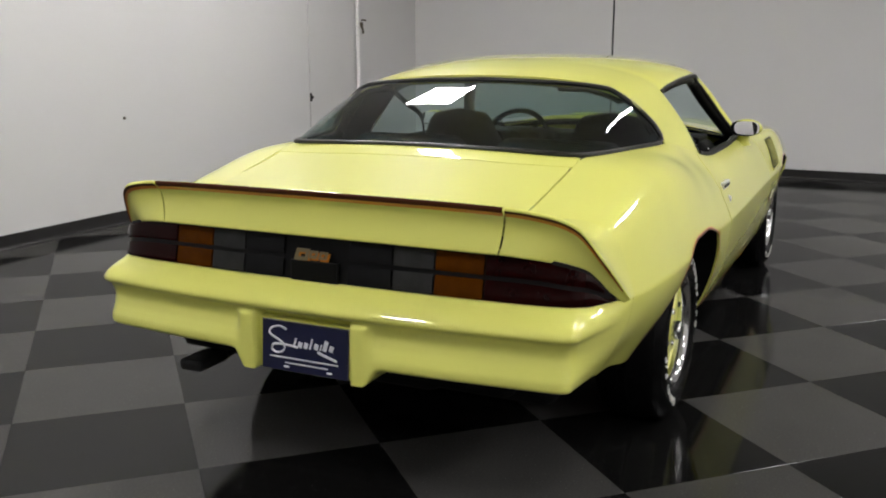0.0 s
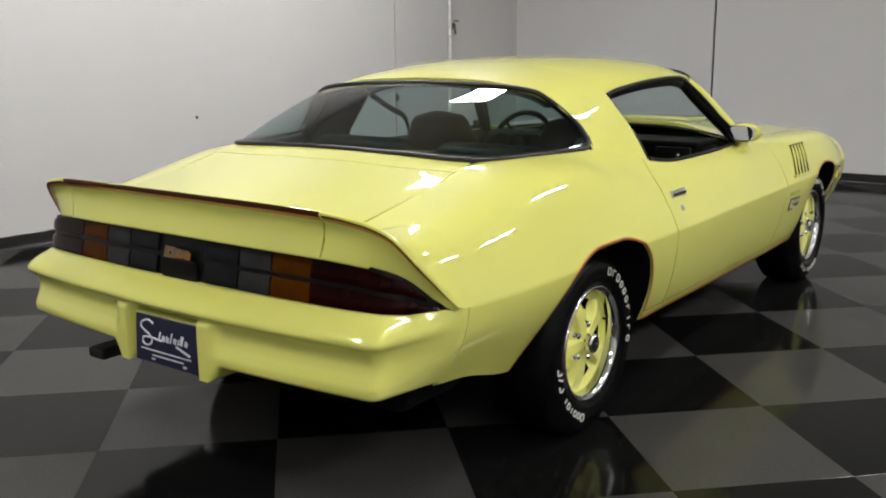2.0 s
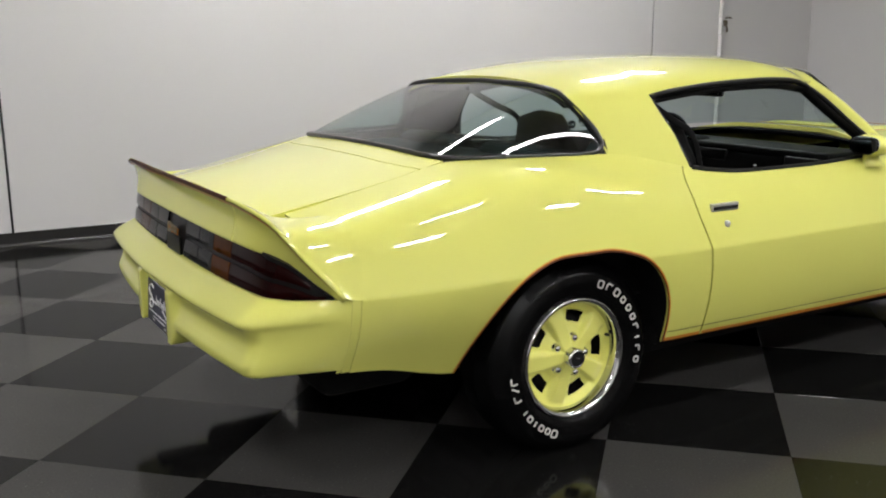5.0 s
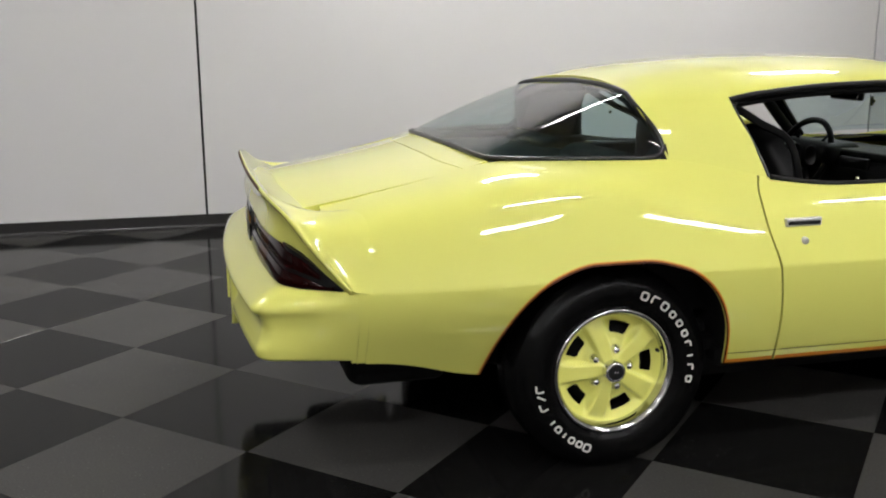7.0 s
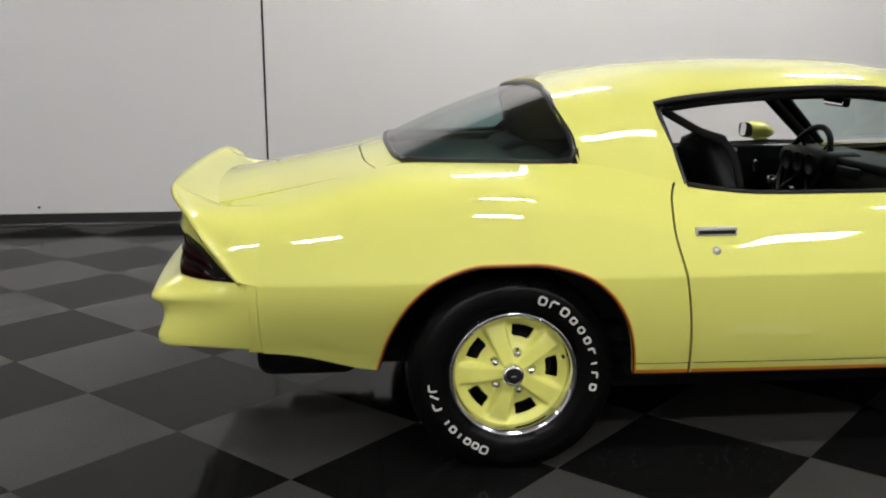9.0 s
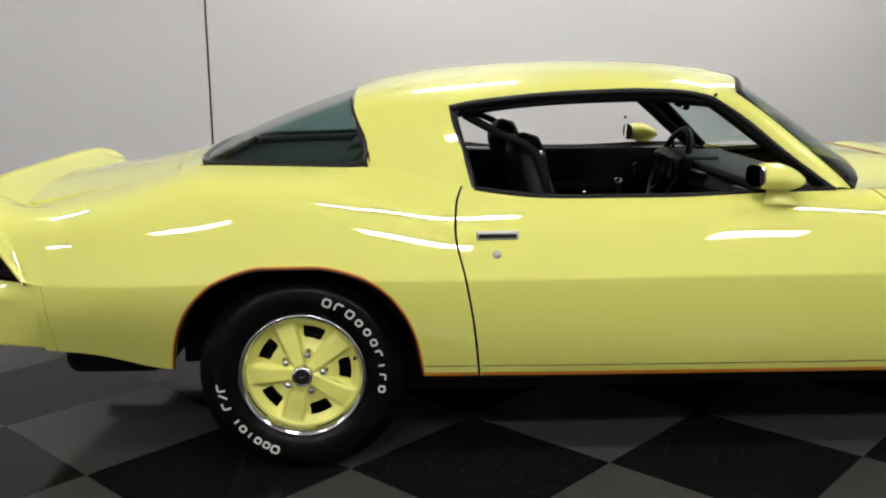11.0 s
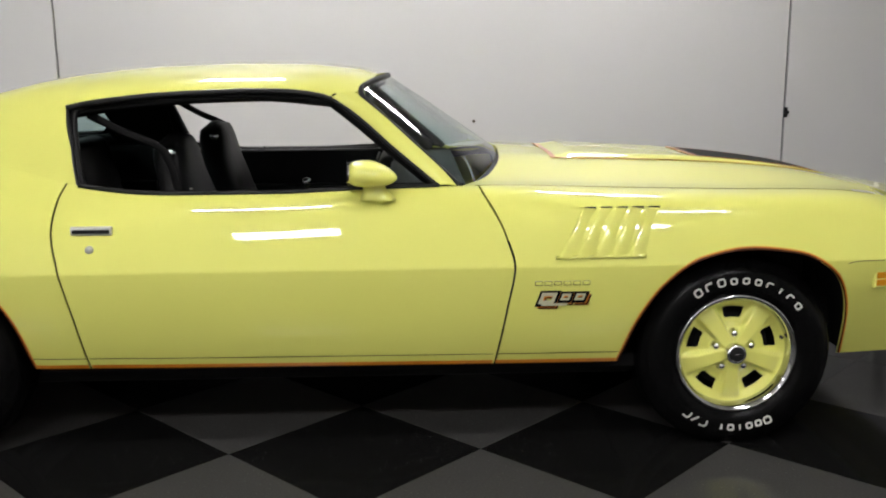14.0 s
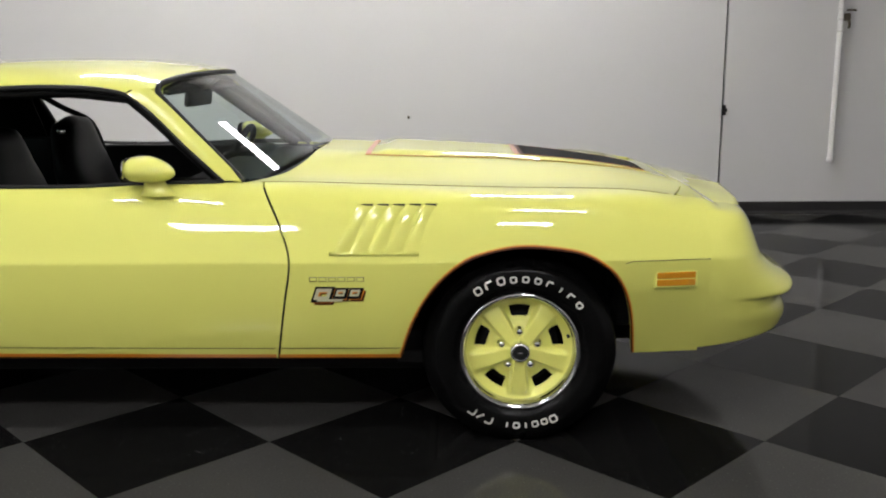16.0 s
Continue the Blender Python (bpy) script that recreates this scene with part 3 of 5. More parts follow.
def side_of_car(mirror):
    q = sheet("quarter_panel", quarter_grid, PAINT, car, depth=0.007, inward=CENTRE, mirror=mirror)
    f = sheet("fender", fender_grid, PAINT, car, depth=0.007, inward=CENTRE, mirror=mirror)
    d = sheet("door", door_grid, PAINT, car, depth=0.03, inward=CENTRE, mirror=mirror)
    for ob, cx, spec in ((q, 0.0, REAR_ARCH), (f, 2.743, FRONT_ARCH)):
        x, z = arch(cx, spec, 70)
        nx, nz = outward(x, z)
        edge_stripe("orange_stripe", x, z, nx, nz, 0.0062, 0.0112, STRIPE_ORANGE, ob, mirror)
        edge_stripe("red_stripe", x, z, nx, nz, 0.0002, 0.0062, STRIPE_RED, ob, mirror)
        # dark liner of the wheel opening
        edge = flank_xz(x, z)
        part("wheel_house", box_bm((0.90, 0.02, 0.50), (cx, 0.53 if mirror else -0.53, 0.52), 0.004), UNDER, car)
        rows = []
        for k, y in enumerate(np.linspace(0, 1, 6)):
            p = edge.copy()
            p[:, 1] = edge[:, 1] * (1 - y) + (-0.52) * y + 0.005
            p[:, 0] = x + nx * (0.004 + 0.02 * min(y * 5, 1))
            p[:, 2] = z + nz * (0.004 + 0.02 * min(y * 5, 1))
            rows.append(p)
        sheet("wheel_well", np.array(rows), UNDER, car, depth=0, mirror=mirror)
    # stripe along the sill, panel by panel
    for ob, a, b in ((q, 0.392, 0.568), (d, 0.578, 1.912), (f, 1.922, 2.335)):
        x = np.linspace(a, b, 24)
        z = station(x, "zb")
        edge_stripe("orange_stripe", x, z, 0 * x, 0 * x + 1, 0.0035, 0.0165, STRIPE_ORANGE, ob, mirror)
        edge_stripe("red_stripe", x, z, 0 * x, 0 * x + 1, 0.0003, 0.0035, STRIPE_RED, ob, mirror)
        # thin groove line above the sill
        edge_stripe("sill_line", x, z, 0 * x, 0 * x + 1, 0.040, 0.0425, BLACK_TRIM, ob, mirror)
    return q, d, f


right = side_of_car(False)
left = side_of_car(True)


# roof with the pillars, hood, deck
def roof_edge(x):
    """Lower edge of the roof skin: half-width and height."""
    w = pchip([0.15, 0.30, 0.488, 0.68, 0.87, 1.15, 1.30, 1.40], [0.575, 0.618, 0.652, 0.662, 0.664, 0.655, 0.640, 0.622], x)
    z = pchip([0.15, 0.30, 0.488, 0.53, 0.60, 0.68, 0.87, 1.15, 1.30, 1.40], [1.166, 1.167, 1.169, 1.180, 1.190, 1.199, 1.214, 1.221, 1.209, 1.184], x)
    return w, z


def roof_mid(x):
    return pchip([0.15, 0.31, 0.53, 0.756, 0.98, 1.2, 1.435, 1.56], [1.222, 1.262, 1.293, 1.308, 1.314, 1.311, 1.290, 1.262], x)


def roof_point(x, v):
    """v = 0 at the lower side edge, 1 on the middle line."""
    w, z = roof_edge(np.clip(x, 0.15, 1.40))
    zm = roof_mid(x)
    a = np.stack([w, z], -1)
    h = zm - z
    b = np.stack([w - 0.046, z + 0.50 * h], -1)
    c = np.stack([0.42 + 0 * w, zm + 0.004], -1)
    d = np.stack([0 * w, zm], -1)
    wz = bezier(a, b, c, d, v)
    return np.stack([x, -wz[..., 0], wz[..., 1]], -1)


def roof_grid():
    v = np.linspace(0, 1, 26)
    x0 = pchip([0, 0.25, 1], [0.165, 0.165, 0.195], v)
    x1 = pchip([0, 0.1, 0.3, 1], [1.375, 1.445, 1.485, 1.548], v)
    u = np.linspace(0, 1, 60)
    x = x0[None] + (x1 - x0)[None] * u[:, None]
    half = roof_point(x, np.broadcast_to(v[None], x.shape))
    other = half[:, ::-1].copy()
    other[..., 1] *= -1
    return np.concatenate([half, other[:, 1:]], 1)


ROOF = roof_grid()
roof = sheet("roof", ROOF, PAINT, car, depth=0.02, inward=CENTRE)
inner = ROOF.copy()
inner[..., 2] -= 0.035
inner[..., 1] *= 0.97
sheet("headliner", inner, HEADLINER, car, depth=0.01, inward=(1.2, 0, 3.0))

# rear pillar: from the quarter's upper edge to the roof's side edge


def rear_pillar_grid():
    v = np.linspace(0, 1, 24)
    u = np.linspace(0, 1, 20)
    lo_x = 0.222 + (0.557 - 0.222) * u
    base = flank(lo_x, np.ones_like(lo_x))
    top_x = 0.165 + (0.488 - 0.165) * u
    top = roof_point(top_x, np.zeros_like(top_x))
    d0 = base - flank(lo_x, np.full_like(lo_x, 0.97))
    d0 /= np.linalg.norm(d0, axis=1, keepdims=True)
    chord = top - base
    chord /= np.linalg.norm(chord, axis=1, keepdims=True)
    d0 = d0 * 0.15 + chord * 0.85 + np.array([0, 0, 0.36])
    d0 /= np.linalg.norm(d0, axis=1, keepdims=True)
    d1 = roof_point(top_x, np.full_like(top_x, 0.03)) - top
    d1 /= np.linalg.norm(d1, axis=1, keepdims=True)
    length = np.linalg.norm(top - base, axis=1, keepdims=True)
    return np.stack([bezier(base, base + d0 * length * 0.42, top - d1 * length * 0.33, top, np.full(len(u), t)) for t in v], 1)


def front_pillar_grid():
    side = spline([(1.375, -0.627, 1.191), (1.46, -0.655, 1.135), (1.60, -0.715, 1.015), (1.70, -0.762, 0.935), (1.735, -0.778, 0.903)], 22)
    front = spline([(1.452, -0.600, 1.210), (1.53, -0.645, 1.150), (1.65, -0.705, 1.045), (1.76, -0.752, 0.945), (1.805, -0.770, 0.900)], 22)
    t = np.linspace(0, 1, 7)
    g = side[:, None] * (1 - t)[None, :, None] + front[:, None] * t[None, :, None]
    bulge = np.sin(t * np.pi) * 0.010
    g[..., 1] -= bulge[None]
    g[..., 2] += bulge[None] * 0.6
    return g


for _, m in SIDES:
    sheet("rear_pillar", rear_pillar_grid(), PAINT, car, depth=0.006, inward=CENTRE, mirror=m)
    sheet("front_pillar", front_pillar_grid(), PAINT, car, depth=0.008, inward=CENTRE, mirror=m)
    sheet("pillar_lining", rear_pillar_grid() + np.array([0.0, 0.010, -0.006]), VINYL, car, depth=0.01, inward=CENTRE, mirror=m)
    sheet("pillar_lining", front_pillar_grid() + np.array([-0.002, 0.012, -0.007]), VINYL, car, depth=0.008, inward=CENTRE, mirror=m)


# hood
def hood_z(x, w):
    ze = station(x, "ze")
    mid = pchip([1.85, 2.04, 2.27, 2.72, 3.17, 3.38, 3.43], [0.962, 0.958, 0.945, 0.920, 0.877, 0.836, 0.824], x)
    we = station(x, "we") - 0.006
    t = np.clip(w / we, 0, 1)
    # a flat outer shelf, then the raised middle
    rise = 0.5 * (1 + np.cos(np.pi * np.clip((t - 0.30) / 0.62, 0, 1)))
    return ze + (mid - ze) * (0.80 * rise + 0.20 * (1 - t * t))


def hood_front(t):
    return pchip([0, 0.4, 0.65, 1.0], [3.425, 3.40, 3.365, 3.288], t)


def hood_grid():
    t = np.linspace(-1, 1, 61)
    u = np.linspace(0, 1, 50)
    x0 = pchip([0, 0.45, 0.75, 0.92, 1], [1.998, 1.980, 1.925, 1.855, 1.820], np.abs(t))
    x1 = hood_front(np.abs(t))
    x = x0[None] + (x1 - x0)[None] * u[:, None]
    w = (station(x, "we") - 0.006) * t[None]
    return np.stack([x, w, hood_z(x, np.abs(w))], -1)


hood = sheet("hood", hood_grid(), PAINT, car, depth=0.02, inward=CENTRE)


# no gap is modelled here; a dark bar paints its shade along each edge
for sgn in (-1, 1):
    hx = np.linspace(1.86, 3.27, 50)
    hw = station(hx, "we") - 0.0035
    tube("shut_line_shade", np.stack([hx, sgn * hw, hood_z(hx, hw) + 0.0004], -1), 0.0013, SEAM_SHADE, hood, sides=6)


def on_hood(x, w, lift):
    return np.stack([x, w, hood_z(x, np.abs(w)) + lift], -1)


# raised scoop on the hood with its decal
def scoop_height(u, t):
    return 0.014 * np.clip(np.minimum(u / 0.06, 1), 0, 1) * np.clip((1 - np.abs(t)) / 0.12, 0, 1) * (1 - np.clip((u - 0.45) / 0.55, 0, 1) ** 1.4)


def scoop_grid(ts, us, lift=0.0):
    u, t = np.meshgrid(us, ts, indexing="ij")
    x = 2.20 + 1.11 * u
    half = 0.31 - 0.13 * u
    return on_hood(x, half * t, 0.002 + lift + scoop_height(u, t))


sheet("scoop", scoop_grid(np.linspace(-1, 1, 41), np.linspace(0, 1, 50)), PAINT, hood, depth=0.004, inward=CENTRE)
sheet("scoop_decal", scoop_grid(np.linspace(-0.80, 0.80, 21), np.linspace(0.54, 0.985, 30), 0.0025), STRIPE_BLACK, hood, depth=0.0012, inward=CENTRE)
for a, b, mat, nm in ((0.505, 0.525, STRIPE_ORANGE, "orange_stripe"), (0.525, 0.54, STRIPE_RED, "red_stripe")):
    sheet(nm, scoop_grid(np.linspace(-0.84, 0.84, 15), np.linspace(a, b, 3), 0.0027), mat, hood, depth=0.0012, inward=CENTRE)
for sgn in (-1, 1):
    sheet("orange_stripe", scoop_grid(np.sort(sgn * np.linspace(1.0, 1.035, 3)), np.linspace(0.0, 0.98, 40), 0.002), STRIPE_ORANGE, hood, depth=0.001, inward=CENTRE)
    sheet("orange_stripe", scoop_grid(np.sort(sgn * np.linspace(0.80, 0.84, 3)), np.linspace(0.525, 0.985, 24), 0.0027), STRIPE_ORANGE, hood, depth=0.001, inward=CENTRE)
sheet("orange_stripe", scoop_grid(np.linspace(-1.03, 1.03, 15), np.linspace(-0.018, 0.0, 3), 0.002), STRIPE_ORANGE, hood, depth=0.001, inward=CENTRE)


# deck, trunk lid
def deck_z(x, w):
    ze = pchip([-0.98, -0.90, -0.70, -0.55, -0.46, -0.42, -0.30], [0.843, 0.858, 0.895, 0.926, 0.946, 0.957, 0.990], x)
    crown = np.interp(x, [-0.98, -0.42], [0.041, 0.027])
    return ze + crown * (1 - (w / 0.575) ** 2)


def deck_grid(x0, x1, half, nu=24, nt=41):
    t = np.linspace(-1, 1, nt)
    u = np.linspace(0, 1, nu)
    a, b = x0(np.abs(t)), x1(np.abs(t))
    x = a[None] + (b - a)[None] * u[:, None]
    w = half * t[None] + 0 * x
    return np.stack([x, w, deck_z(x, np.abs(w))], -1)


def lid_front(t):
    return pchip([0, 0.6, 1], [-0.475, -0.462, -0.425], t)


trunk = sheet("trunk_lid", deck_grid(lambda t: 0 * t - 0.985, lid_front, 0.572), PAINT, car, depth=0.02, inward=CENTRE)
sheet("deck_panel", deck_grid(lambda t: lid_front(t) + 0.0045, lambda t: pchip([0, 0.7, 1], [-0.378, -0.362, -0.340], t), 0.578, 8), PAINT, car, depth=0.012, inward=CENTRE)


# windows
def curve3(points, u):
    p = np.array(points, float)
    return np.stack([pchip(p[:, 0], p[:, k], u) for k in (1, 2, 3)], -1)


REAR_BOTTOM = [(0, -0.372, 0, 1.000), (0.45, -0.362, -0.34, 0.995), (0.72, -0.335, -0.555, 0.986), (0.80, -0.22, -0.618, 0.984), (0.90, 0.0, -0.672, 0.984), (0.965, 0.150, -0.713, 0.985), (0.985, 0.188, -0.722, 0.990), (1, 0.206, -0.724, 1.002)]
REAR_TOP = [(0, 0.19, 0, 1.216), (0.45, 0.182, -0.33, 1.207), (0.72, 0.165, -0.52, 1.188), (0.80, 0.165, -0.565, 1.168), (0.90, 0.185, -0.635, 1.115), (0.97, 0.209, -0.697, 1.050), (1, 0.212, -0.718, 1.018)]


def pane_grid(bottom, top, bulge, nu=49, nv=16):
    u = np.linspace(-1, 1, nu)
    a, b = curve3(bottom, np.abs(u)), curve3(top, np.abs(u))
    a[:, 1] *= -np.sign(u + 1e-12) * -1
    b[:, 1] *= -np.sign(u + 1e-12) * -1
    t = np.linspace(0, 1, nv)
    g = a[:, None] * (1 - t)[None, :, None] + b[:, None] * t[None, :, None]
    up = np.sin(t * np.pi)[None] * bulge * (1 - 0.6 * u[:, None] ** 2)
    g[..., 2] += up
    return g


def moulding(name, bottom, top, radius, mat, parent, n=81):
    u = np.linspace(-1, 1, n)
    u = np.sign(u) * (1 - (1 - np.abs(u)) ** 1.5)
    loop = []
    for c, uu in ((bottom, u), (top, u[::-1])):
        p = curve3(c, np.abs(uu))
        p[:, 1] *= np.sign(uu + 1e-12)
        loop.append(p)
    return tube(name, np.concatenate(loop), radius, mat, parent, closed=True, sides=8)


rear_window = sheet("rear_window", pane_grid(REAR_BOTTOM, REAR_TOP, 0.015), GLASS, car, depth=0, inward=CENTRE)
for _, m in SIDES:
    # body skin behind the rounded lower corner, and dark ledge trim inside under the pane
    fill = np.array([[(0.10, -0.700, 0.975), (0.17, -0.724, 0.979), (0.232, -0.744, 0.980)], [(0.16, -0.700, 0.992), (0.20, -0.716, 0.996), (0.230, -0.735, 1.000)],
                     [(0.195, -0.690, 1.025), (0.212, -0.712, 1.030), (0.226, -0.722, 1.035)]])
    fill = fill + np.array([-0.002, 0.004, -0.003])
    sheet("corner_fill", fill, BLACK_TRIM, car, depth=0.0, inward=CENTRE, mirror=m)
    sheet("corner_trim", fill + np.array([0.0, 0.006, -0.006]), VINYL, car, depth=0.0, inward=CENTRE, mirror=m)
    ledge = curve3(REAR_BOTTOM, np.linspace(0.70, 1.0, 26)) + np.array([0.0, 0.020, -0.036])
    ledge[:, 1] *= -1 if m else 1
    tube("ledge_trim", ledge, 0.030, VINYL, car, sides=10)
moulding("rear_window_moulding", REAR_BOTTOM, REAR_TOP, 0.0100, SATIN_TRIM, car)
SCREEN_BOTTOM = [(0, 1.985, 0, 0.962), (0.35, 1.972, -0.28, 0.956), (0.65, 1.925, -0.52, 0.938), (0.85, 1.862, -0.685, 0.915), (1, 1.806, -0.765, 0.900)]
SCREEN_TOP = [(0, 1.558, 0, 1.255), (0.35, 1.546, -0.24, 1.252), (0.65, 1.518, -0.42, 1.244), (0.82, 1.492, -0.525, 1.231), (0.90, 1.478, -0.566, 1.219), (0.96, 1.477, -0.590, 1.203), (1, 1.492, -0.611, 1.182)]
windscreen = sheet("windscreen", pane_grid(SCREEN_BOTTOM, SCREEN_TOP, 0.004), SCREEN_GLASS, car, depth=0, inward=CENTRE)
uu = np.linspace(-1, 1, 81)
frame_line = curve3(SCREEN_TOP, np.abs(uu))
frame_line[:, 1] *= np.sign(uu + 1e-12)
foot = np.array(SCREEN_BOTTOM[-1][1:])
sides_ = [frame_line[-1] * (1 - t) + foot * np.array([1, -np.sign(frame_line[-1][1]) * np.sign(foot[1]) * -1, 1]) * t for t in np.linspace(0.1, 1, 10)]
sides_ = [np.array([p[0], -abs(p[1]) if frame_line[-1][1] < 0 else abs(p[1]), p[2]]) for p in sides_]
opposite = [np.array([p[0], -p[1], p[2]]) for p in sides_][::-1]
tube("windscreen_moulding", np.concatenate([opposite, frame_line, sides_]), 0.0108, BLACK_TRIM, car, sides=8)
for _, m in SIDES:
    fill = np.array([[(1.425, -0.590, 1.203), (1.455, -0.560, 1.214), (1.490, -0.520, 1.219)], [(1.445, -0.602, 1.196), (1.470, -0.585, 1.200), (1.488, -0.560, 1.208)],
                     [(1.480, -0.625, 1.172), (1.492, -0.610, 1.178), (1.498, -0.600, 1.182)]])
    sheet("corner_fill", fill, PAINT, car, depth=0.0, inward=CENTRE, mirror=m)

# side window openings: black seal all round, belt strip along the door
SIDE_OPENING = [(0.557, -0.803, 0.921), (0.541, -0.774, 0.980), (0.515, -0.714, 1.075), (0.488, -0.650, 1.164)]
roof_line = [(x, -roof_edge(x)[0] + 0.004, roof_edge(x)[1] - 0.006) for x in (0.56, 0.68, 0.80, 0.95, 1.10, 1.22, 1.31, 1.375)]
pillar_line = [(1.46, -0.650, 1.130), (1.60, -0.710, 1.010), (1.70, -0.757, 0.930), (1.735, -0.775, 0.900)]
for _, m in SIDES:
    for nm, pts, r, mat in (("rear_seal", SIDE_OPENING, 0.0055, SATIN_TRIM), ("roof_rail_seal", [SIDE_OPENING[-1]] + roof_line + pillar_line, 0.0105, BLACK_TRIM),
                            ("inner_seal", [(x + 0.004, y + 0.022, z - 0.006) for x, y, z in SIDE_OPENING[:-1] + [(0.50, -0.66, 1.150)] + roof_line + pillar_line], 0.0135, BLACK_TRIM)):
        p = np.array(pts)
        p[:, 1] *= -1 if m else 1
        tube(nm, p, r, mat, car, n=44)
    xs = np.linspace(0.56, 1.74, 30)
    belt = flank(xs, np.ones_like(xs))
    belt[:, 2] += 0.002
    belt[:, 1] *= -1 if m else 1
    tube("belt_strip", belt, 0.009, BLACK_TRIM, car)
    # pillar trim inside
    inner = np.array([(1.375, -0.60, 1.185), (1.46, -0.625, 1.120), (1.60, -0.685, 1.005), (1.74, -0.745, 0.895)])
    inner[:, 1] *= -1 if m else 1
    tube("pillar_trim", inner, 0.026, VINYL, car, n=14)
    inner = np.array([(0.50, -0.60, 1.150), (0.70, -0.625, 1.180), (0.9, -0.63, 1.195), (1.15, -0.622, 1.200), (1.375, -0.60, 1.178)])
    inner[:, 1] *= -1 if m else 1
    tube("roof_rail_trim", inner, 0.022, VINYL, car, n=14)


# ---- tail ----
def tail_plan(u):
    """Plan of the tail from the middle (0) round the corner to the side (1)."""
    k = [0, 0.25, 0.5, 0.68, 0.75, 0.80, 0.88, 1.0]
    x = pchip(k, [-1.076, -1.072, -1.060, -1.044, -1.030, -0.998, -0.945, -0.865], u)
    w = pchip(k, [0.0, 0.27, 0.53, 0.705, 0.765, 0.800, 0.826, 0.858], u)
    return x, w


def tail_normal(u):
    e = 0.004
    x0, w0 = tail_plan(np.clip(u - e, 0, 1))
    x1, w1 = tail_plan(np.clip(u + e, 0, 1))
    dx, dw = x1 - x0, w1 - w0
    k = np.hypot(dx, dw)
    return -dw / k, dx / k


def tail_band(u0, u1, z0, z1, out, n=20, nz=3, sgn=-1):
    u = np.linspace(u0, u1, n)
    x, w = tail_plan(u)
    nx, nw = tail_normal(u)
    rows = []
    for t in np.linspace(0, 1, nz):
        o = out * (1.0 if 0 < t < 1 else 0.75)
        z = z0(u) + (z1(u) - z0(u)) * t
        rows.append(np.stack([x + nx * o + 0.022 * (z - 0.65) / 0.13, sgn * (w + nw * o), z], -1))
    return np.stack(rows, 1)


def band_low(u):
    return 0.652 - 0.010 * np.clip((u - 0.7) / 0.3, 0, 1)


def band_top(u):
    return pchip([0, 0.6, 0.74, 1.0], [0.796, 0.790, 0.772, 0.650], u)


tail = new("tail_panel", None)
tail.parent = car
g = tail_band(0, 1.0, band_low, band_top, 0.0, 60, 3)
g2 = g[::-1].copy()
g2[..., 1] *= -1
back = sheet("lamp_backing", np.concatenate([g2[:-1], g], 0), TAIL_BLACK, tail, depth=0.02, inward=(-0.5, 0, 0.7))


def mid_z(u):
    return (band_low(u) + band_top(u)) / 2


LENSES = ((0.105, 0.234, SMOKED, "smoked_field", "smoked black filler field"), (0.242, 0.358, CLEAR_LENS, "clear_lens", "smoked clear reversing lens"), (0.365, 0.503, AMBER_LENS, "amber_lens", "dark amber turn lens"),
          (0.510, 0.965, RED_LENS, "red_lens", "dark red tail lens"))
for sgn in (-1, 1):
    for u0, u1, mat, nm, lab in LENSES:
        n = 24 if u1 > 0.6 else 10
        lo = tail_band(u0, u1, lambda u: band_low(u) + 0.008, lambda u: np.maximum(mid_z(u) - 0.0065, band_low(u) + 0.012), 0.009, n, 5, sgn)
        sheet(nm, lo, mat, tail, lab, depth=0.008, inward=(-0.5, 0, 0.7))
        hi_end = min(u1, 0.90)
        hi = tail_band(u0, hi_end, lambda u: mid_z(u) + 0.0065, lambda u: np.maximum(band_top(u) - 0.010, mid_z(u) + 0.010), 0.009, n, 5, sgn)
        sheet(nm, hi, mat, tail, lab, depth=0.008, inward=(-0.5, 0, 0.7))
# plinth in the middle with its badge
plinth = part("badge_plinth", box_bm((0.010, 0.165, 0.078), (-1.078, 0, 0.680), 0.003, None), TAIL_BLACK, tail)
for y, wdt, h, z in ((0.040, 0.046, 0.036, 0.738), (0.0, 0.027, 0.024, 0.740), (-0.034, 0.028, 0.024, 0.739)):
    for dy, dz, depth_, mat, nm, lab in ((-0.005, -0.006, -1.0785, STRIPE_ORANGE, "badge_shadow", ""), (0.0, 0.0, -1.0815, BADGE_METAL, "badge", "small dull gold badge block")):
        bm = slanted_block(wdt, h, 0.003, lambda a, b: (depth_ + 0.17 * (z - 0.73), y + dy - a, z + dz + b), 0)
        for v in bm.verts[8:]:
            v.co.x -= 0.003
        part(nm, bm, mat, plinth, lab)


# rear bumper: ledge, undercut and lower bulge, with the plate pocket let in
BUMP = [(0.659, -0.030), (0.656, -0.006), (0.651, 0.003), (0.6345, 0.036), (0.612, 0.0675), (0.603, 0.0750), (0.598, 0.0778), (0.593, 0.0785), (0.588, 0.0765), (0.583, 0.070), (0.571, 0.056),
        (0.555, 0.047), (0.535, 0.044), (0.510, 0.049), (0.485, 0.059), (0.465, 0.066), (0.450, 0.066), (0.441, 0.059), (0.435, 0.042), (0.433, -0.05)]
BUMP_W = np.r_[0, 0.08, 0.14, 0.158, 0.162, 0.166, 0.170, 0.176, 0.185, 0.195, 0.205, 0.215, 0.225, 0.235, 0.245, 0.26, 0.29, 0.34, 0.40, 0.46, 0.52, 0.58, 0.63, 0.67, 0.70]


def ease(a, b, v):
    t = np.clip((v - a) / (b - a), 0, 1)
    return t * t * (3 - 2 * t)


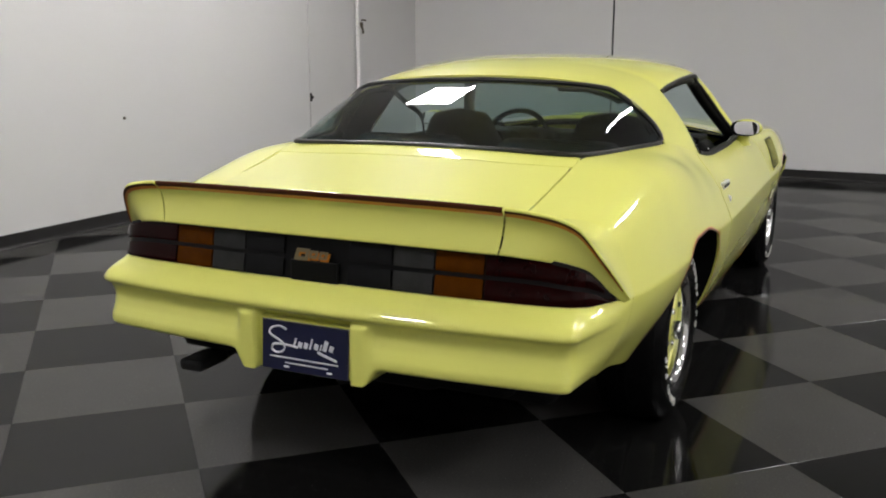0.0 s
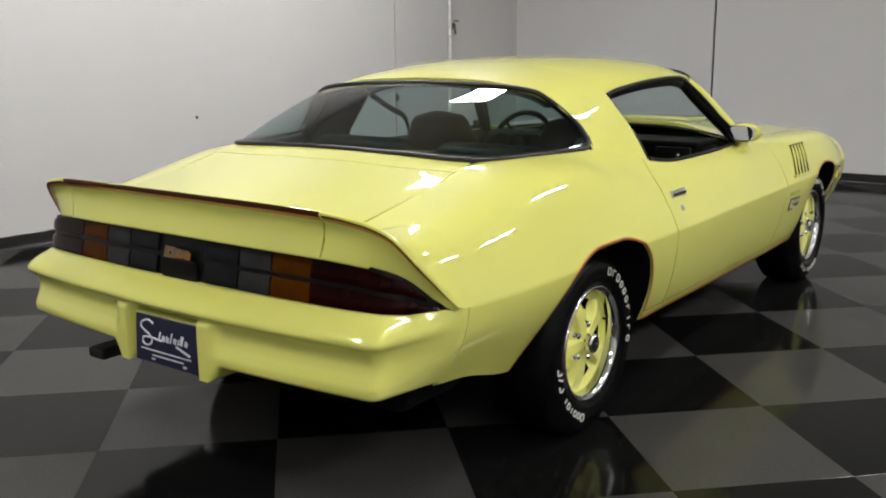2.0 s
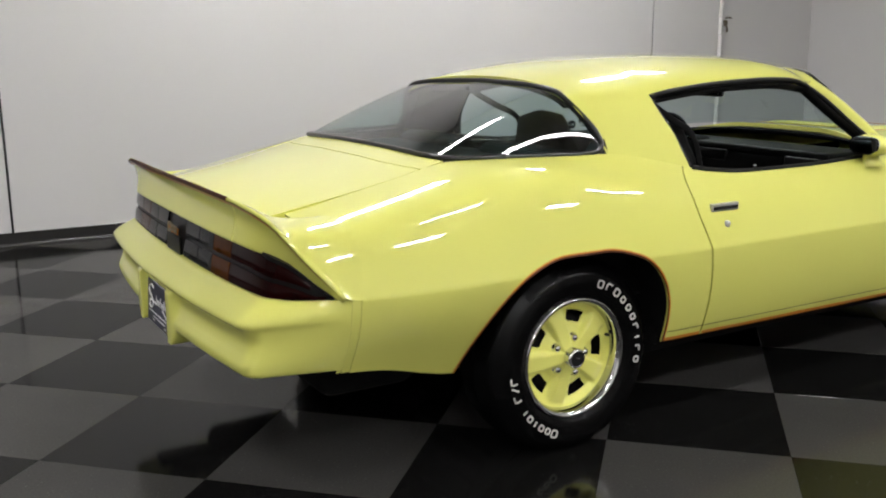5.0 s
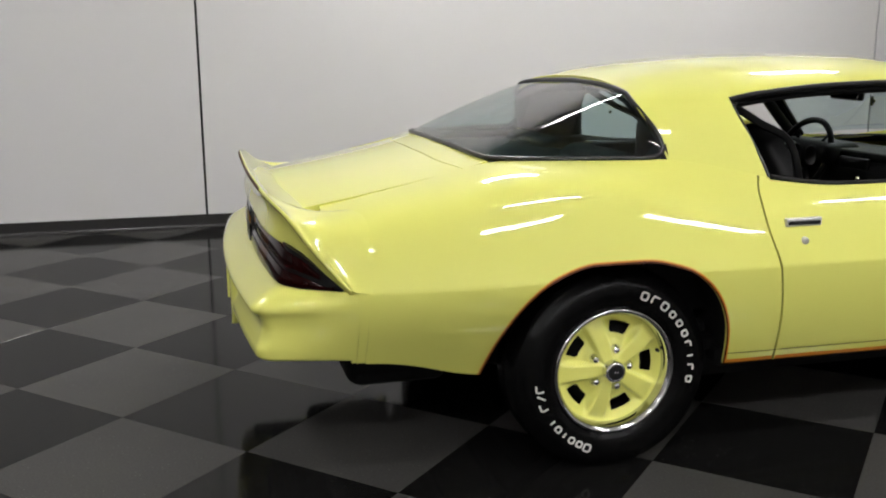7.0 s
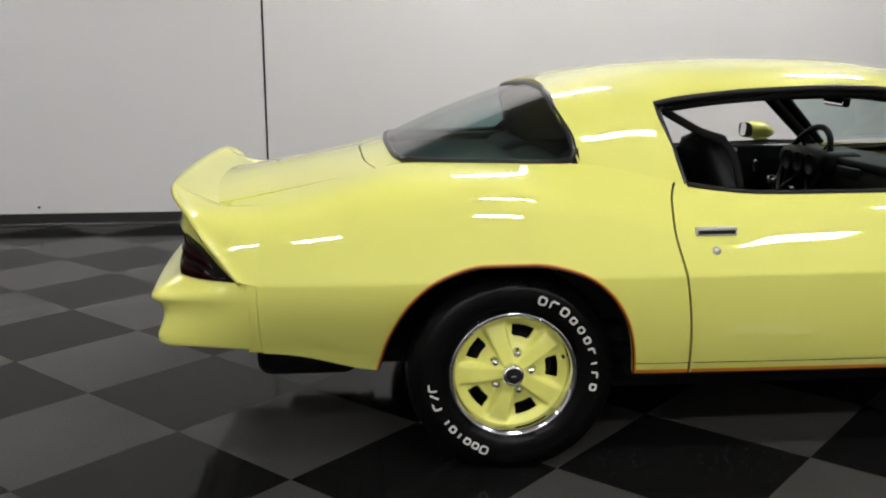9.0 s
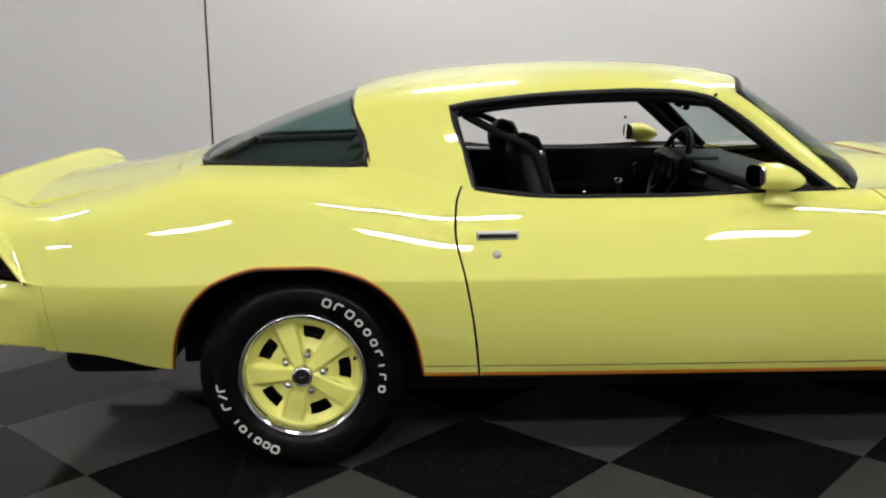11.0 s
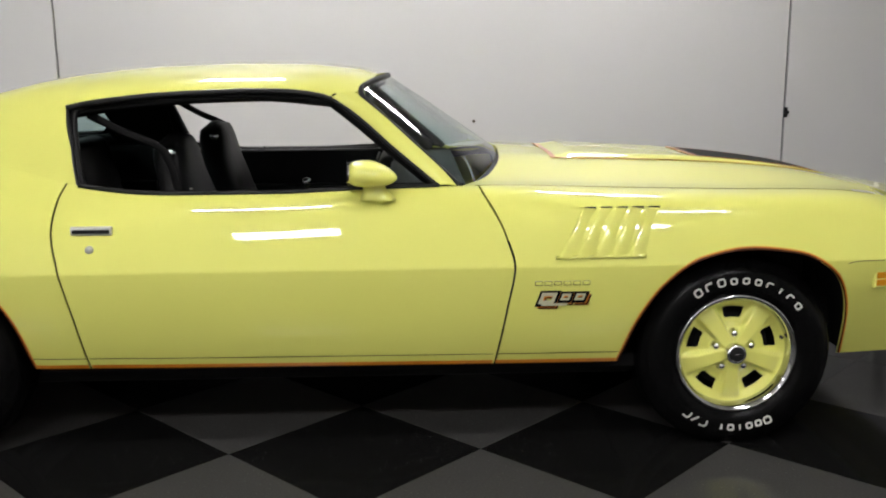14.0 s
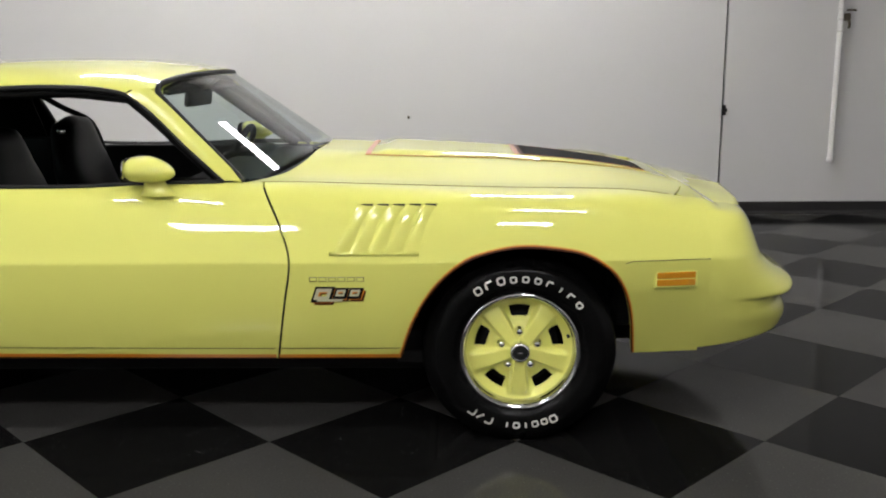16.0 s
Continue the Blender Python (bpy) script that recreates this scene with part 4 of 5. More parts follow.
def bumper_half():
    prof = spline(BUMP, 60)
    rows = []
    for z, o in prof:
        cheek = ease(0.164, 0.170, BUMP_W) * (1 - ease(0.205, 0.255, BUMP_W))
        inner = 1 - ease(0.161, 0.169, BUMP_W)
        ow = np.full(len(BUMP_W), o)
        zw = np.full(len(BUMP_W), z)
        if z < 0.578 and o > 0:
            k = ease(0.578, 0.560, z)
            ow = ow * (1 - cheek * k) + 0.070 * cheek * k
            ow = ow * (1 - inner * k) + 0.012 * inner * k
        zw = zw - 0.046 * cheek * ease(0.500, 0.440, z)
        rear_x = -1.098 + 0.048 * (BUMP_W / 0.78) ** 2 - ow
        rear = np.stack([rear_x, BUMP_W, zw], -1)
        wc = (0.783 + 0.42 * o) if z > 0.55 else 0.772 + 0.42 * o + 0.10 * max(z - 0.45, 0)
        corner = np.array([-1.098 + 0.048 * (wc / 0.78) ** 2 - o, wc])
        ze = z - 0.014 * ease(0.60, 0.65, z) - 0.020 * ease(0.52, 0.43, z)
        side_w = float(-flank_xz(np.array([-0.821]), np.array([min(max(ze, 0.405), 0.636)]))[0, 1]) + 0.003
        if o < -0.02:
            side_w -= 0.05
        end = np.array([-0.8215, side_w])
        d = (end - corner) / np.linalg.norm(end - corner)
        p0, p2 = rear[-1, :2], corner + d * 0.035
        p1 = corner.copy()
        c = [(1 - t) ** 2 * p0 + 2 * t * (1 - t) * p1 + t * t * p2 for t in np.linspace(0.06, 1, 14)]
        # hold the corner tight
        p0b = corner + (p0 - corner) * 0.42
        c = [p0 + (p0b - p0) * t for t in (0.35, 0.7)] + [(1 - t) ** 2 * p0b + 2 * t * (1 - t) * p1 + t * t * p2 for t in np.linspace(0, 1, 11)]
        s = [p2 + (end - p2) * t for t in np.linspace(0.1, 1, 10)]
        cs = np.array(c + s)
        f = np.clip((cs[:, 0] - p0[0]) / (end[0] - p0[0]), 0, 1)
        zz = z + (ze - z) * f
        rows.append(np.concatenate([rear, np.c_[cs, zz]], 0))
    return np.stack(rows, 1)


half = bumper_half()
other = half[::-1].copy()
half[..., 1] *= -1
rear_bumper = sheet("rear_bumper", np.concatenate([other[:-1], half], 0), PAINT, car, depth=0.0, inward=(-0.4, 0, 0.55))
for _, m in SIDES:
    xs, zs = np.linspace(-0.8195, -0.7945, 4), np.linspace(0.402, 0.645, 16)
    X, Z = np.meshgrid(xs, zs, indexing="ij")
    strip = flank_xz(X, Z)
    strip[..., 1] -= 0.0005
    sheet("bumper_filler", strip, PAINT, rear_bumper, depth=0.006, inward=CENTRE, mirror=m)
    X, Z = np.meshgrid(np.linspace(-0.835, -0.78, 4), zs, indexing="ij")
    strip = flank_xz(X, Z)
    strip[..., 1] += 0.004
    sheet("seam_backing", strip, PAINT, rear_bumper, depth=0.0, inward=CENTRE, mirror=m)
PLATE_TURN = pose(0, 0, 0, 0, 4, 0)
plate = part("show_plate", box_bm((0.005, 0.300, 0.148), (-1.146, -0.002, 0.468), 0.002, PLATE_TURN), NAVY, car, "navy blue show plate with white printing")
part("plate_frame", box_bm((0.004, 0.306, 0.154), (-1.1435, -0.002, 0.468), 0.002, PLATE_TURN), CHROME, plate)
part("plate_backing", box_bm((0.03, 0.322, 0.16), (-1.124, 0, 0.470), 0.003), PAINT, rear_bumper)


def on_plate(z):
    return -1.1492 + math.tan(radians(4)) * (z - 0.468)


swoosh = [(0.060, 0.520), (0.085, 0.528), (0.112, 0.520), (0.122, 0.506), (0.104, 0.493), (0.082, 0.483), (0.066, 0.466), (0.074, 0.452), (0.094, 0.447), (0.112, 0.456), (0.108, 0.470), (0.070, 0.474), (0.020, 0.470)]
tube("print_swoosh", [(on_plate(z), y, z) for y, z in swoosh], 0.0036, WHITE_INK, plate, n=60, sides=6)
for y, z, a, b in ((0.030, 0.484, 0.006, 0.030), (0.012, 0.479, 0.014, 0.018), (-0.008, 0.479, 0.014, 0.018), (-0.026, 0.486, 0.006, 0.034), (-0.044, 0.480, 0.014, 0.018), (-0.060, 0.480, 0.005, 0.020),
                   (-0.076, 0.486, 0.014, 0.032), (-0.096, 0.480, 0.014, 0.018), (-0.082, 0.455, 0.070, 0.008)):
    part("print_bar", box_bm((0.0016, a, b), (on_plate(z), y, z), 0.0005, PLATE_TURN @ pose(0, 0, 0, 16, 0, 0)), WHITE_INK, plate)
for y, z, a, b in ((0.0, 0.434, 0.24, 0.0045), (-0.01, 0.419, 0.15, 0.004), (0.06, 0.407, 0.018, 0.006), (-0.09, 0.407, 0.018, 0.006)):
    part("print_bar", box_bm((0.0016, a, b), (on_plate(z), y, z), 0.0005, PLATE_TURN), WHITE_INK, plate)


# spoiler: lip, deck line and foot as curves in u from the middle to the end
SP_U = [0, 0.3, 0.55, 0.68, 0.76, 0.88, 1.0]
LIP = [[-1.090, -1.087, -1.076, -1.056, -1.026, -0.948, -0.848], [0, 0.33, 0.60, 0.720, 0.780, 0.842, 0.890], [0.926, 0.925, 0.919, 0.903, 0.876, 0.772, 0.652]]
DECK = [[-0.885, -0.885, -0.880, -0.865, -0.85, -0.825, -0.820], [0, 0.33, 0.575, 0.68, 0.74, 0.83, 0.887], [0.862, 0.855, 0.836, 0.810, 0.785, 0.715, 0.656]]
FOOT = [[-1.078, -1.075, -1.062, -1.040, -1.008, -0.938, -0.852], [0, 0.33, 0.58, 0.680, 0.735, 0.800, 0.868], [0.793, 0.792, 0.789, 0.780, 0.766, 0.715, 0.646]]


def sp_curve(tab, u):
    return np.stack([pchip(SP_U, tab[k], u) for k in range(3)], -1)


def spoiler_grid(u, sgn=-1, end=False):
    lip, deck, foot = sp_curve(LIP, u), sp_curve(DECK, u), sp_curve(FOOT, u)
    n = len(u)
    if end:
        # the front rows lie on the quarter panel and leave it along its own run
        s = pchip([0.55, 0.68, 0.76, 0.88, 1.0], [1.0, 0.80, 0.62, 0.28, 0.0], u)
        x = pchip([0.55, 0.76, 1.0], [-0.76, -0.73, -0.76], u)
        p0, p1 = flank(x, s), flank(x - 0.02, s)
        run = (p1 - p0) / 0.02
        for q in (p0, run):
            q[:, 1] *= -1
        inward = np.stack([0 * u, -np.interp(u, [0.55, 1], [0.0006, 0.002]), -np.interp(u, [0.55, 0.72, 1], [0.012, 0.003, 0.0005])], -1)
        reach = (x - lip[:, 0])[:, None]
        h1 = p0 + run * reach * 0.45 - inward * 0.6
        h2 = p0 + run * reach * 0.80 - inward * 0.5
        h2 = h2 * 0.72 + lip * 0.28
    top_mid = deck * 0.45 + lip * 0.55 + np.array([0.0, 0.0, -0.022]) * np.clip((0.9 - u) / 0.5, 0, 1)[:, None]
    low_mid = foot * 0.45 + lip * 0.55 + np.array([0.060, 0, 0.006]) * np.clip((1.0 - u) / 0.4, 0.15, 1)[:, None]
    rows = []
    for t in np.linspace(0, 1, 12):
        plain = (bezier(deck + np.array([0.03, 0, -0.012]), deck * 0.6 + lip * 0.4 + np.array([0, 0, -0.020]), top_mid * 0.4 + lip * 0.6 + np.array([0, 0, -0.006]), lip + np.array([0.004, 0, 0.005]), np.full(n, t)))
        if end:
            k = ease(0.551, 0.66, u)[:, None]
            plain = plain * (1 - k) + bezier(p0 + inward, h1, h2, lip + np.array([0.004, 0, 0.005]), np.full(n, t)) * k
        rows.append(plain)
    for t in np.linspace(0, 1, 14):
        rows.append(bezier(lip + np.array([-0.001, 0, -0.004]), low_mid * 0.7 + lip * 0.3, foot * 0.7 + lip * 0.3 + np.array([0.006, 0, -0.02]), foot, np.full(n, t)))
    rows.append(foot + np.array([0.06, 0, 0.0]))
    g = np.stack(rows, 1)
    g[..., 1] *= sgn
    return g


mid = np.concatenate([spoiler_grid(np.linspace(0.545, 0, 24), 1)[:-1], spoiler_grid(np.linspace(0, 0.545, 24), -1)], 0)
spoiler = sheet("spoiler", mid, PAINT, car, depth=0.005, inward=(-0.95, 0, 0.80))


def lip_stripe(us, sgn, parent):
    if sgn == 0:
        g = np.concatenate([spoiler_grid(us[::-1], 1)[:-1], spoiler_grid(us, -1)], 0)
    else:
        g = spoiler_grid(us, sgn, True)
    bands = ((11, 13), (13, 14)) if sgn == 0 else ((12, 13), (13, 14))
    for (a, b), mat, nm in zip(bands, (STRIPE_RED, STRIPE_ORANGE), ("red_stripe", "orange_stripe")):
        band = g[:, a:b + 1].copy()
        band[..., 0] -= 0.0016
        band[..., 2] -= 0.0006
        sheet(nm, band, mat, parent, depth=0.0, inward=(-0.9, 0, 0.9))


lip_stripe(np.linspace(0, 0.545, 24), 0, spoiler)
for sgn in (-1, 1):
    e = sheet("spoiler_end", spoiler_grid(np.linspace(0.551, 1.0, 40), sgn, True), PAINT, car, depth=0.005, inward=(-0.90, sgn * 0.7, 0.78))
    lip_stripe(np.linspace(0.551, 0.97, 40), sgn, e)


# ---- nose ----
NOSE_LOW = [(0.357, 0.384), (0.365, 0.408), (0.395, 0.412), (0.430, 0.396), (0.465, 0.362), (0.487, 0.358), (0.4985, 0.396)]
NOSE_HIGH = [(0.5005, 0.424), (0.507, 0.423), (0.530, 0.396), (0.560, 0.352), (0.600, 0.302), (0.640, 0.264), (0.700, 0.238), (0.748, 0.220), (0.768, 0.208), (0.781, 0.188), (0.790, 0.152), (0.797, 0.095)]


def nose_grid():
    th = np.linspace(0, np.pi, 120)
    c, s = np.cos(th), np.sin(th)
    n = 3.3
    cx = np.sign(c) * np.abs(c) ** (2 / n)
    sx = np.abs(s) ** (2 / n)
    prof = np.concatenate([spline(NOSE_LOW, 26), spline(NOSE_HIGH, 44)])
    rows = []
    for z, a in prof:
        low = np.clip((0.42 - z) / 0.065, 0, 1)
        w = -flank_xz(np.array([3.375]), np.array([z - 0.055 * low]))[0, 1]
        zz = z - 0.055 * low * (1 - sx)
        rows.append(np.stack([3.3760 + a * sx, (w - 0.0004) * cx, zz + 0 * c], -1))
    # close over the top to the hood and fender ends
    last = rows[-1]
    for t in (0.25, 0.5, 0.75, 1.0):
        w = np.abs(last[:, 1])
        we = float(station(3.38, "we"))
        ztop = np.where(w < we, hood_z(np.full_like(w, 3.37), np.minimum(w, we - 0.004)), 0)
        fl = flank(np.full(60, 3.38), np.linspace(1, 0.3, 60))
        zf = np.interp(w, -fl[:, 1], fl[:, 2])
        ztop = np.where(w < we, ztop, zf)
        p = last.copy()
        p[:, 0] = last[:, 0] * (1 - t) + 3.372 * t
        p[:, 2] = last[:, 2] + (ztop - last[:, 2]) * np.sin(t * np.pi / 2)
        rows.append(p)
    return np.stack(rows, 1)


nose = sheet("front_fascia", nose_grid(), PAINT, car, depth=0.0, inward=(3.2, 0, 0.6))


# header between hood and fascia
def header_grid():
    t = np.linspace(-0.93, 0.93, 41)
    a = np.abs(t)
    x0 = hood_front(a) + 0.0032
    x1 = pchip([0, 0.65, 0.85, 0.93], [3.640, 3.578, 3.520, 3.460], a)
    u = np.linspace(0, 1, 14)
    w = 0.68 * t
    z0 = hood_z(x0, np.abs(w))
    z1 = pchip([0, 0.65, 0.93], [0.786, 0.785, 0.788], a)
    rows = []
    for k in u:
        rows.append(np.stack([x0 + (x1 - x0) * k, w, z0 + (z1 - z0) * (1.2 * k - 0.2 * k ** 2)], -1))
    rows.append(np.stack([x1 + 0.008, w, z1 - 0.010], -1))
    rows.append(np.stack([x1 + 0.012, w, z1 - 0.035], -1))
    rows.append(np.stack([x1 + 0.004, w, z1 - 0.080], -1))
    return np.array(rows)


sheet("header_panel", header_grid(), PAINT, car, depth=0.012, inward=(3.2, 0, 0.5))


# ---- wheels ----
def wheel_face(phase):
    """Pressed five-spoke wheel face as a polar grid, with five openings; y points outward (negative)."""
    per = 36
    nt = per * 5
    rs = np.r_[0.026, 0.034, 0.042, 0.050, 0.058, 0.066, 0.074, 0.083, 0.092, 0.101, 0.109, 0.115, 0.1195, 0.129, 0.140, 0.1505, 0.155, 0.159, 0.163, 0.168, 0.173, 0.178, 0.183, 0.187]
    th = np.arange(nt) / nt * 2 * np.pi
    half = np.pi / 5
    d = np.abs((th + half) % (2 * half) - half)           # angle from the nearest opening
    R, D = np.meshgrid(rs, d, indexing="ij")
    T = np.broadcast_to(th[None], R.shape)
    spoke_half = 0.020 + 0.26 * np.clip(R - 0.04, 0, 1) * 0.55   # metres from the spoke's middle line
    off = (half - D) * R
    k = np.clip((off - spoke_half * 0.78) / 0.011, 0, 1)
    k = k * k * (3 - 2 * k)                                  # 0 on the spoke, 1 in the pocket
    crest = pchip([0.026, 0.05, 0.09, 0.13, 0.155, 0.174, 0.1885], [0.026, 0.030, 0.030, 0.034, 0.042, 0.048, 0.044], R)
    pocket = pchip([0.026, 0.044, 0.062, 0.085, 0.108, 0.13, 0.155, 0.174, 0.1885], [0.030, 0.043, 0.047, 0.052, 0.060, 0.066, 0.062, 0.052, 0.046], R)
    # a rounded seat pressed out round each nut
    seat = np.hypot(R * np.sin(D), R * np.cos(D) - 0.064)
    pocket = pocket - 0.006 * np.exp(-((seat - 0.018) / 0.006) ** 2)
    Y = crest * (1 - k) + pocket * k
    v = np.stack([R * np.cos(T + phase), Y, R * np.sin(T + phase)], -1).reshape(-1, 3)
    faces = []
    n = len(rs)
    for i in range(n - 1):
        for j in range(nt):
            jj = (j + 0.5) % per
            jj = min(jj, per - jj)
            rm = (rs[i] + rs[i + 1]) / 2
            corner = 1.0 if rm < 0.1195 or rm > 0.1505 else 0.0
            if 0.115 < rm < 0.155 and jj < 7.4 + 9.0 * (rm - 0.135) - corner:
                continue
            j2 = (j + 1) % nt
            faces.append((i * nt + j, (i + 1) * nt + j, (i + 1) * nt + j2, i * nt + j2))
    return v, faces


def mark_path(kind, w, h):
    """Middle line of a plain raised mark, in metres along and across the side wall."""
    if kind == "bar":
        return [(0, 0), (0, h)]
    if kind == "slant":
        return [(-w * 0.4, 0), (w * 0.4, h)]
    if kind == "hook":
        return [(-w / 2, 0), (-w / 2, h * 0.72), (-w * 0.3, h), (w / 2, h)]
    c = min(w, h) * 0.2
    return [(-w / 2 + c, 0), (w / 2 - c, 0), (w / 2, c), (w / 2, h - c), (w / 2 - c, h), (-w / 2 + c, h), (-w / 2, h - c), (-w / 2, c), (-w / 2 + c, 0)]


def tyre_marks(name, start, stop, kinds, parent):
    """Plain raised rings, hooks and bars set along an arc of the tyre's side wall, from start to stop degrees."""
    r0, t = 0.247, 0.0027
    step = (stop - start) / len(kinds)
    for i, kind in enumerate(kinds):
        if not kind:
            continue
        tall = kind.startswith("tall_")
        kind = kind.replace("tall_", "")
        h = 0.0235 if tall else 0.0180
        path = np.array(mark_path(kind, 0.0215 if tall else 0.0180, h), float)
        d = np.diff(path, axis=0)
        d /= np.linalg.norm(d, axis=1, keepdims=True)
        side = np.stack([-d[:, 1], d[:, 0]], -1)
        closed = np.allclose(path[0], path[-1])
        first = side[-1] + side[0] if closed else 2 * side[0]
        last = first if closed else 2 * side[-1]
        mitre = np.concatenate([[first], side[:-1] + side[1:], [last]])
        mitre *= (2 / (mitre ** 2).sum(1))[:, None]
        middle = radians(start + step * (i + 0.5))
        way = 1 if step > 0 else -1
        verts, faces = [], []
        for p, m in zip(path, mitre):
            for q in (p + m * t, p - m * t):
                r = r0 + t + q[1]
                a = middle + way * q[0] / r0
                for lift in (0.0016, -0.004):
                    verts.append((r * math.cos(a), tyre_y(r) - lift, r * math.sin(a)))
        for k in range(len(path) - 1):
            b = 4 * k
            faces += [(b, b + 2, b + 6, b + 4), (b, b + 4, b + 5, b + 1), (b + 2, b + 3, b + 7, b + 6)]
        if not closed:
            e = 4 * (len(path) - 1)
            faces += [(0, 1, 3, 2), (e, e + 2, e + 3, e + 1)]
        mesh_object(name, verts, faces, LETTER, parent, smooth=False)


TYRE = [(0.198, 0.020), (0.205, 0.010), (0.215, 0.002), (0.235, -0.008), (0.262, -0.011), (0.285, -0.007), (0.303, 0.004), (0.312, 0.012), (0.319, 0.017), (0.328, 0.026), (0.334, 0.040), (0.338, 0.065)]


def tyre_y(r):
    p = np.array(TYRE)
    return float(pchip(p[:, 0], p[:, 1], r))


def build_wheel(x, hub_z, phase, letters, tyre_width=0.235):
    """A wheel at the car's right side: outer rim edge in the plane y = 0 of the wheel."""
    wheel = new("wheel")
    wheel.parent = car
    wheel.location = (x, -0.872, hub_z)
    prof = spline(TYRE, 30)
    full = [(r, y) for r, y in prof] + [(0.338, 0.11), (0.339, 0.125)]
    full = full + [(r, tyre_width - y) for r, y in reversed(full)]
    tyre = lathe("tyre", full, RUBBER, wheel, "black tyre with raised white lettering", steps=120)
    me = tyre.data
    for v in me.vertices:                                   # the tread sits flat on the floor
        low = -hub_z + 0.0006
        if v.co.z < low:
            v.co.y += (v.co.y - tyre_width / 2) * 0.25 * min((low - v.co.z) / 0.02, 1) * 0.4
            v.co.z = low
    for a, b, kinds in letters:
        tyre_marks("raised_mark", a, b, kinds, tyre)
    v, f = wheel_face(phase)
    mesh_object("rim_face", v, f, PAINT_WHEEL, wheel)
    lathe("trim_ring", [(0.1835, 0.046), (0.1838, 0.034), (0.1850, 0.024), (0.1880, 0.014), (0.1925, 0.0065), (0.1975, 0.002), (0.2025, 0.0004), (0.2065, 0.003), (0.2085, 0.010), (0.206, 0.02)], STEEL_RING, wheel, "polished steel trim ring", steps=96)
    lathe("barrel", [(0.19, 0.046), (0.186, 0.07), (0.175, 0.10), (0.17, 0.2), (0.001, 0.2)], UNDER, wheel, steps=48)
    lathe("brake_drum", [(0.001, 0.085), (0.12, 0.085), (0.14, 0.095), (0.14, 0.15)], UNDER, wheel, steps=40)
    cap = lathe("centre_cap", [(0.0345, 0.024), (0.035, 0.002), (0.033, -0.005), (0.028, -0.008), (0.025, -0.007)], CHROME, wheel, steps=32)
    lathe("cap_disc", [(0.0255, -0.0065), (0.014, -0.008), (0.0003, -0.0083)], BLACK_TRIM, cap, "black centre disc", steps=24)
    part("cap_mark", box_bm((0.016, 0.002, 0.006), (0, -0.009, 0), 0.0008), CHROME, cap)
    for k in range(5):
        a = phase + k * 2 * math.pi / 5
        lug = lathe("lug_nut", [(0.0003, 0.025), (0.005, 0.0255), (0.010, 0.028), (0.0125, 0.033), (0.0128, 0.041), (0.0165, 0.044), (0.0175, 0.052)], CHROME, wheel, steps=12)
        lug.location = (0.064 * math.cos(a), 0.0, 0.064 * math.sin(a))
    tube("valve_stem", [(0.168, 0.05, 0.045), (0.168, 0.036, 0.045)], 0.0055, BLACK_TRIM, wheel)
    return wheel


HUB_Z = 0.324
LONG_MARKS = ("tall_ring", "tall_hook", "tall_ring", "ring", "ring", "ring", "hook", "bar", "hook", "ring")
SHORT_MARKS = ("tall_ring", "ring", "ring", "bar", "ring", "bar", "", "tall_hook", "tall_slant", "tall_hook")
REAR_MARKS = ((75, -14, LONG_MARKS), (252, 183, SHORT_MARKS))
FRONT_MARKS = ((128, 36, LONG_MARKS), (300, 228, SHORT_MARKS))
rear_wheel = build_wheel(0.0, HUB_Z, radians(3), REAR_MARKS)
front_wheel = build_wheel(2.743, HUB_Z, radians(90), FRONT_MARKS)
for x in (0.0, 2.743):
    src = rear_wheel if x == 0 else front_wheel
    other = copy_thing(src, pose(x, 0.872, HUB_Z, 0, 0, 180))
    other.parent = car
tube("axle", [(0.0, -0.66, HUB_Z), (0.0, 0.66, HUB_Z)], 0.05, UNDER, car, sides=12)
tube("axle", [(2.743, -0.66, HUB_Z), (2.743, 0.66, HUB_Z)], 0.05, UNDER, car, sides=12)


# ---- under the body ----
part("floor_pan", box_bm((2.2, 1.36, 0.16), (1.35, 0, 0.275), 0.03), UNDER, car)
part("trunk_floor", box_bm((0.60, 1.2, 0.10), (-0.70, 0, 0.40), 0.03), UNDER, car)
part("engine_bay", box_bm((0.95, 1.02, 0.35), (2.80, 0, 0.50), 0.03), UNDER, car)
part("body_core", box_bm((1.85, 1.56, 0.05), (1.10, 0, 0.36), 0.01), UNDER, car)
part("front_core", box_bm((0.36, 1.30, 0.30), (3.27, 0, 0.50), 0.02), UNDER, car)
part("rear_core", box_bm((0.20, 1.40, 0.22), (-0.90, 0, 0.58), 0.02), UNDER, car)
part("fuel_tank", box_bm((0.46, 0.75, 0.14), (-0.74, 0.02, 0.385), 0.05, None, 4), UNDER, car)
part("muffler", box_bm((0.34, 1.34, 0.12), (-0.66, 0, 0.330), 0.05, None, 4), UNDER, car)
for sgn in (1, -1):
    tube("exhaust_pipe", [(-0.55, sgn * 0.46, 0.33), (-0.78, sgn * 0.50, 0.325), (-0.96, sgn * 0.50, 0.315)] if sgn > 0 else [(-0.50, -0.46, 0.33), (-0.70, -0.56, 0.325), (-0.80, -0.62, 0.325)], 0.028, UNDER, car, n=12, sides=12)
part("exhaust_tip", box_bm((0.15, 0.09, 0.040), (-1.0, 0.50, 0.318), 0.012), BLACK_TRIM, car)
for sgn in (-1, 1):
    part("rocker", box_bm((1.95, 0.10, 0.07), (1.36, sgn * 0.79, 0.325), 0.02), UNDER, car)
    part("bumper_bracket", box_bm((0.10, 0.02, 0.05), (2.365, sgn * 0.80, 0.29), 0.006), UNDER, car)


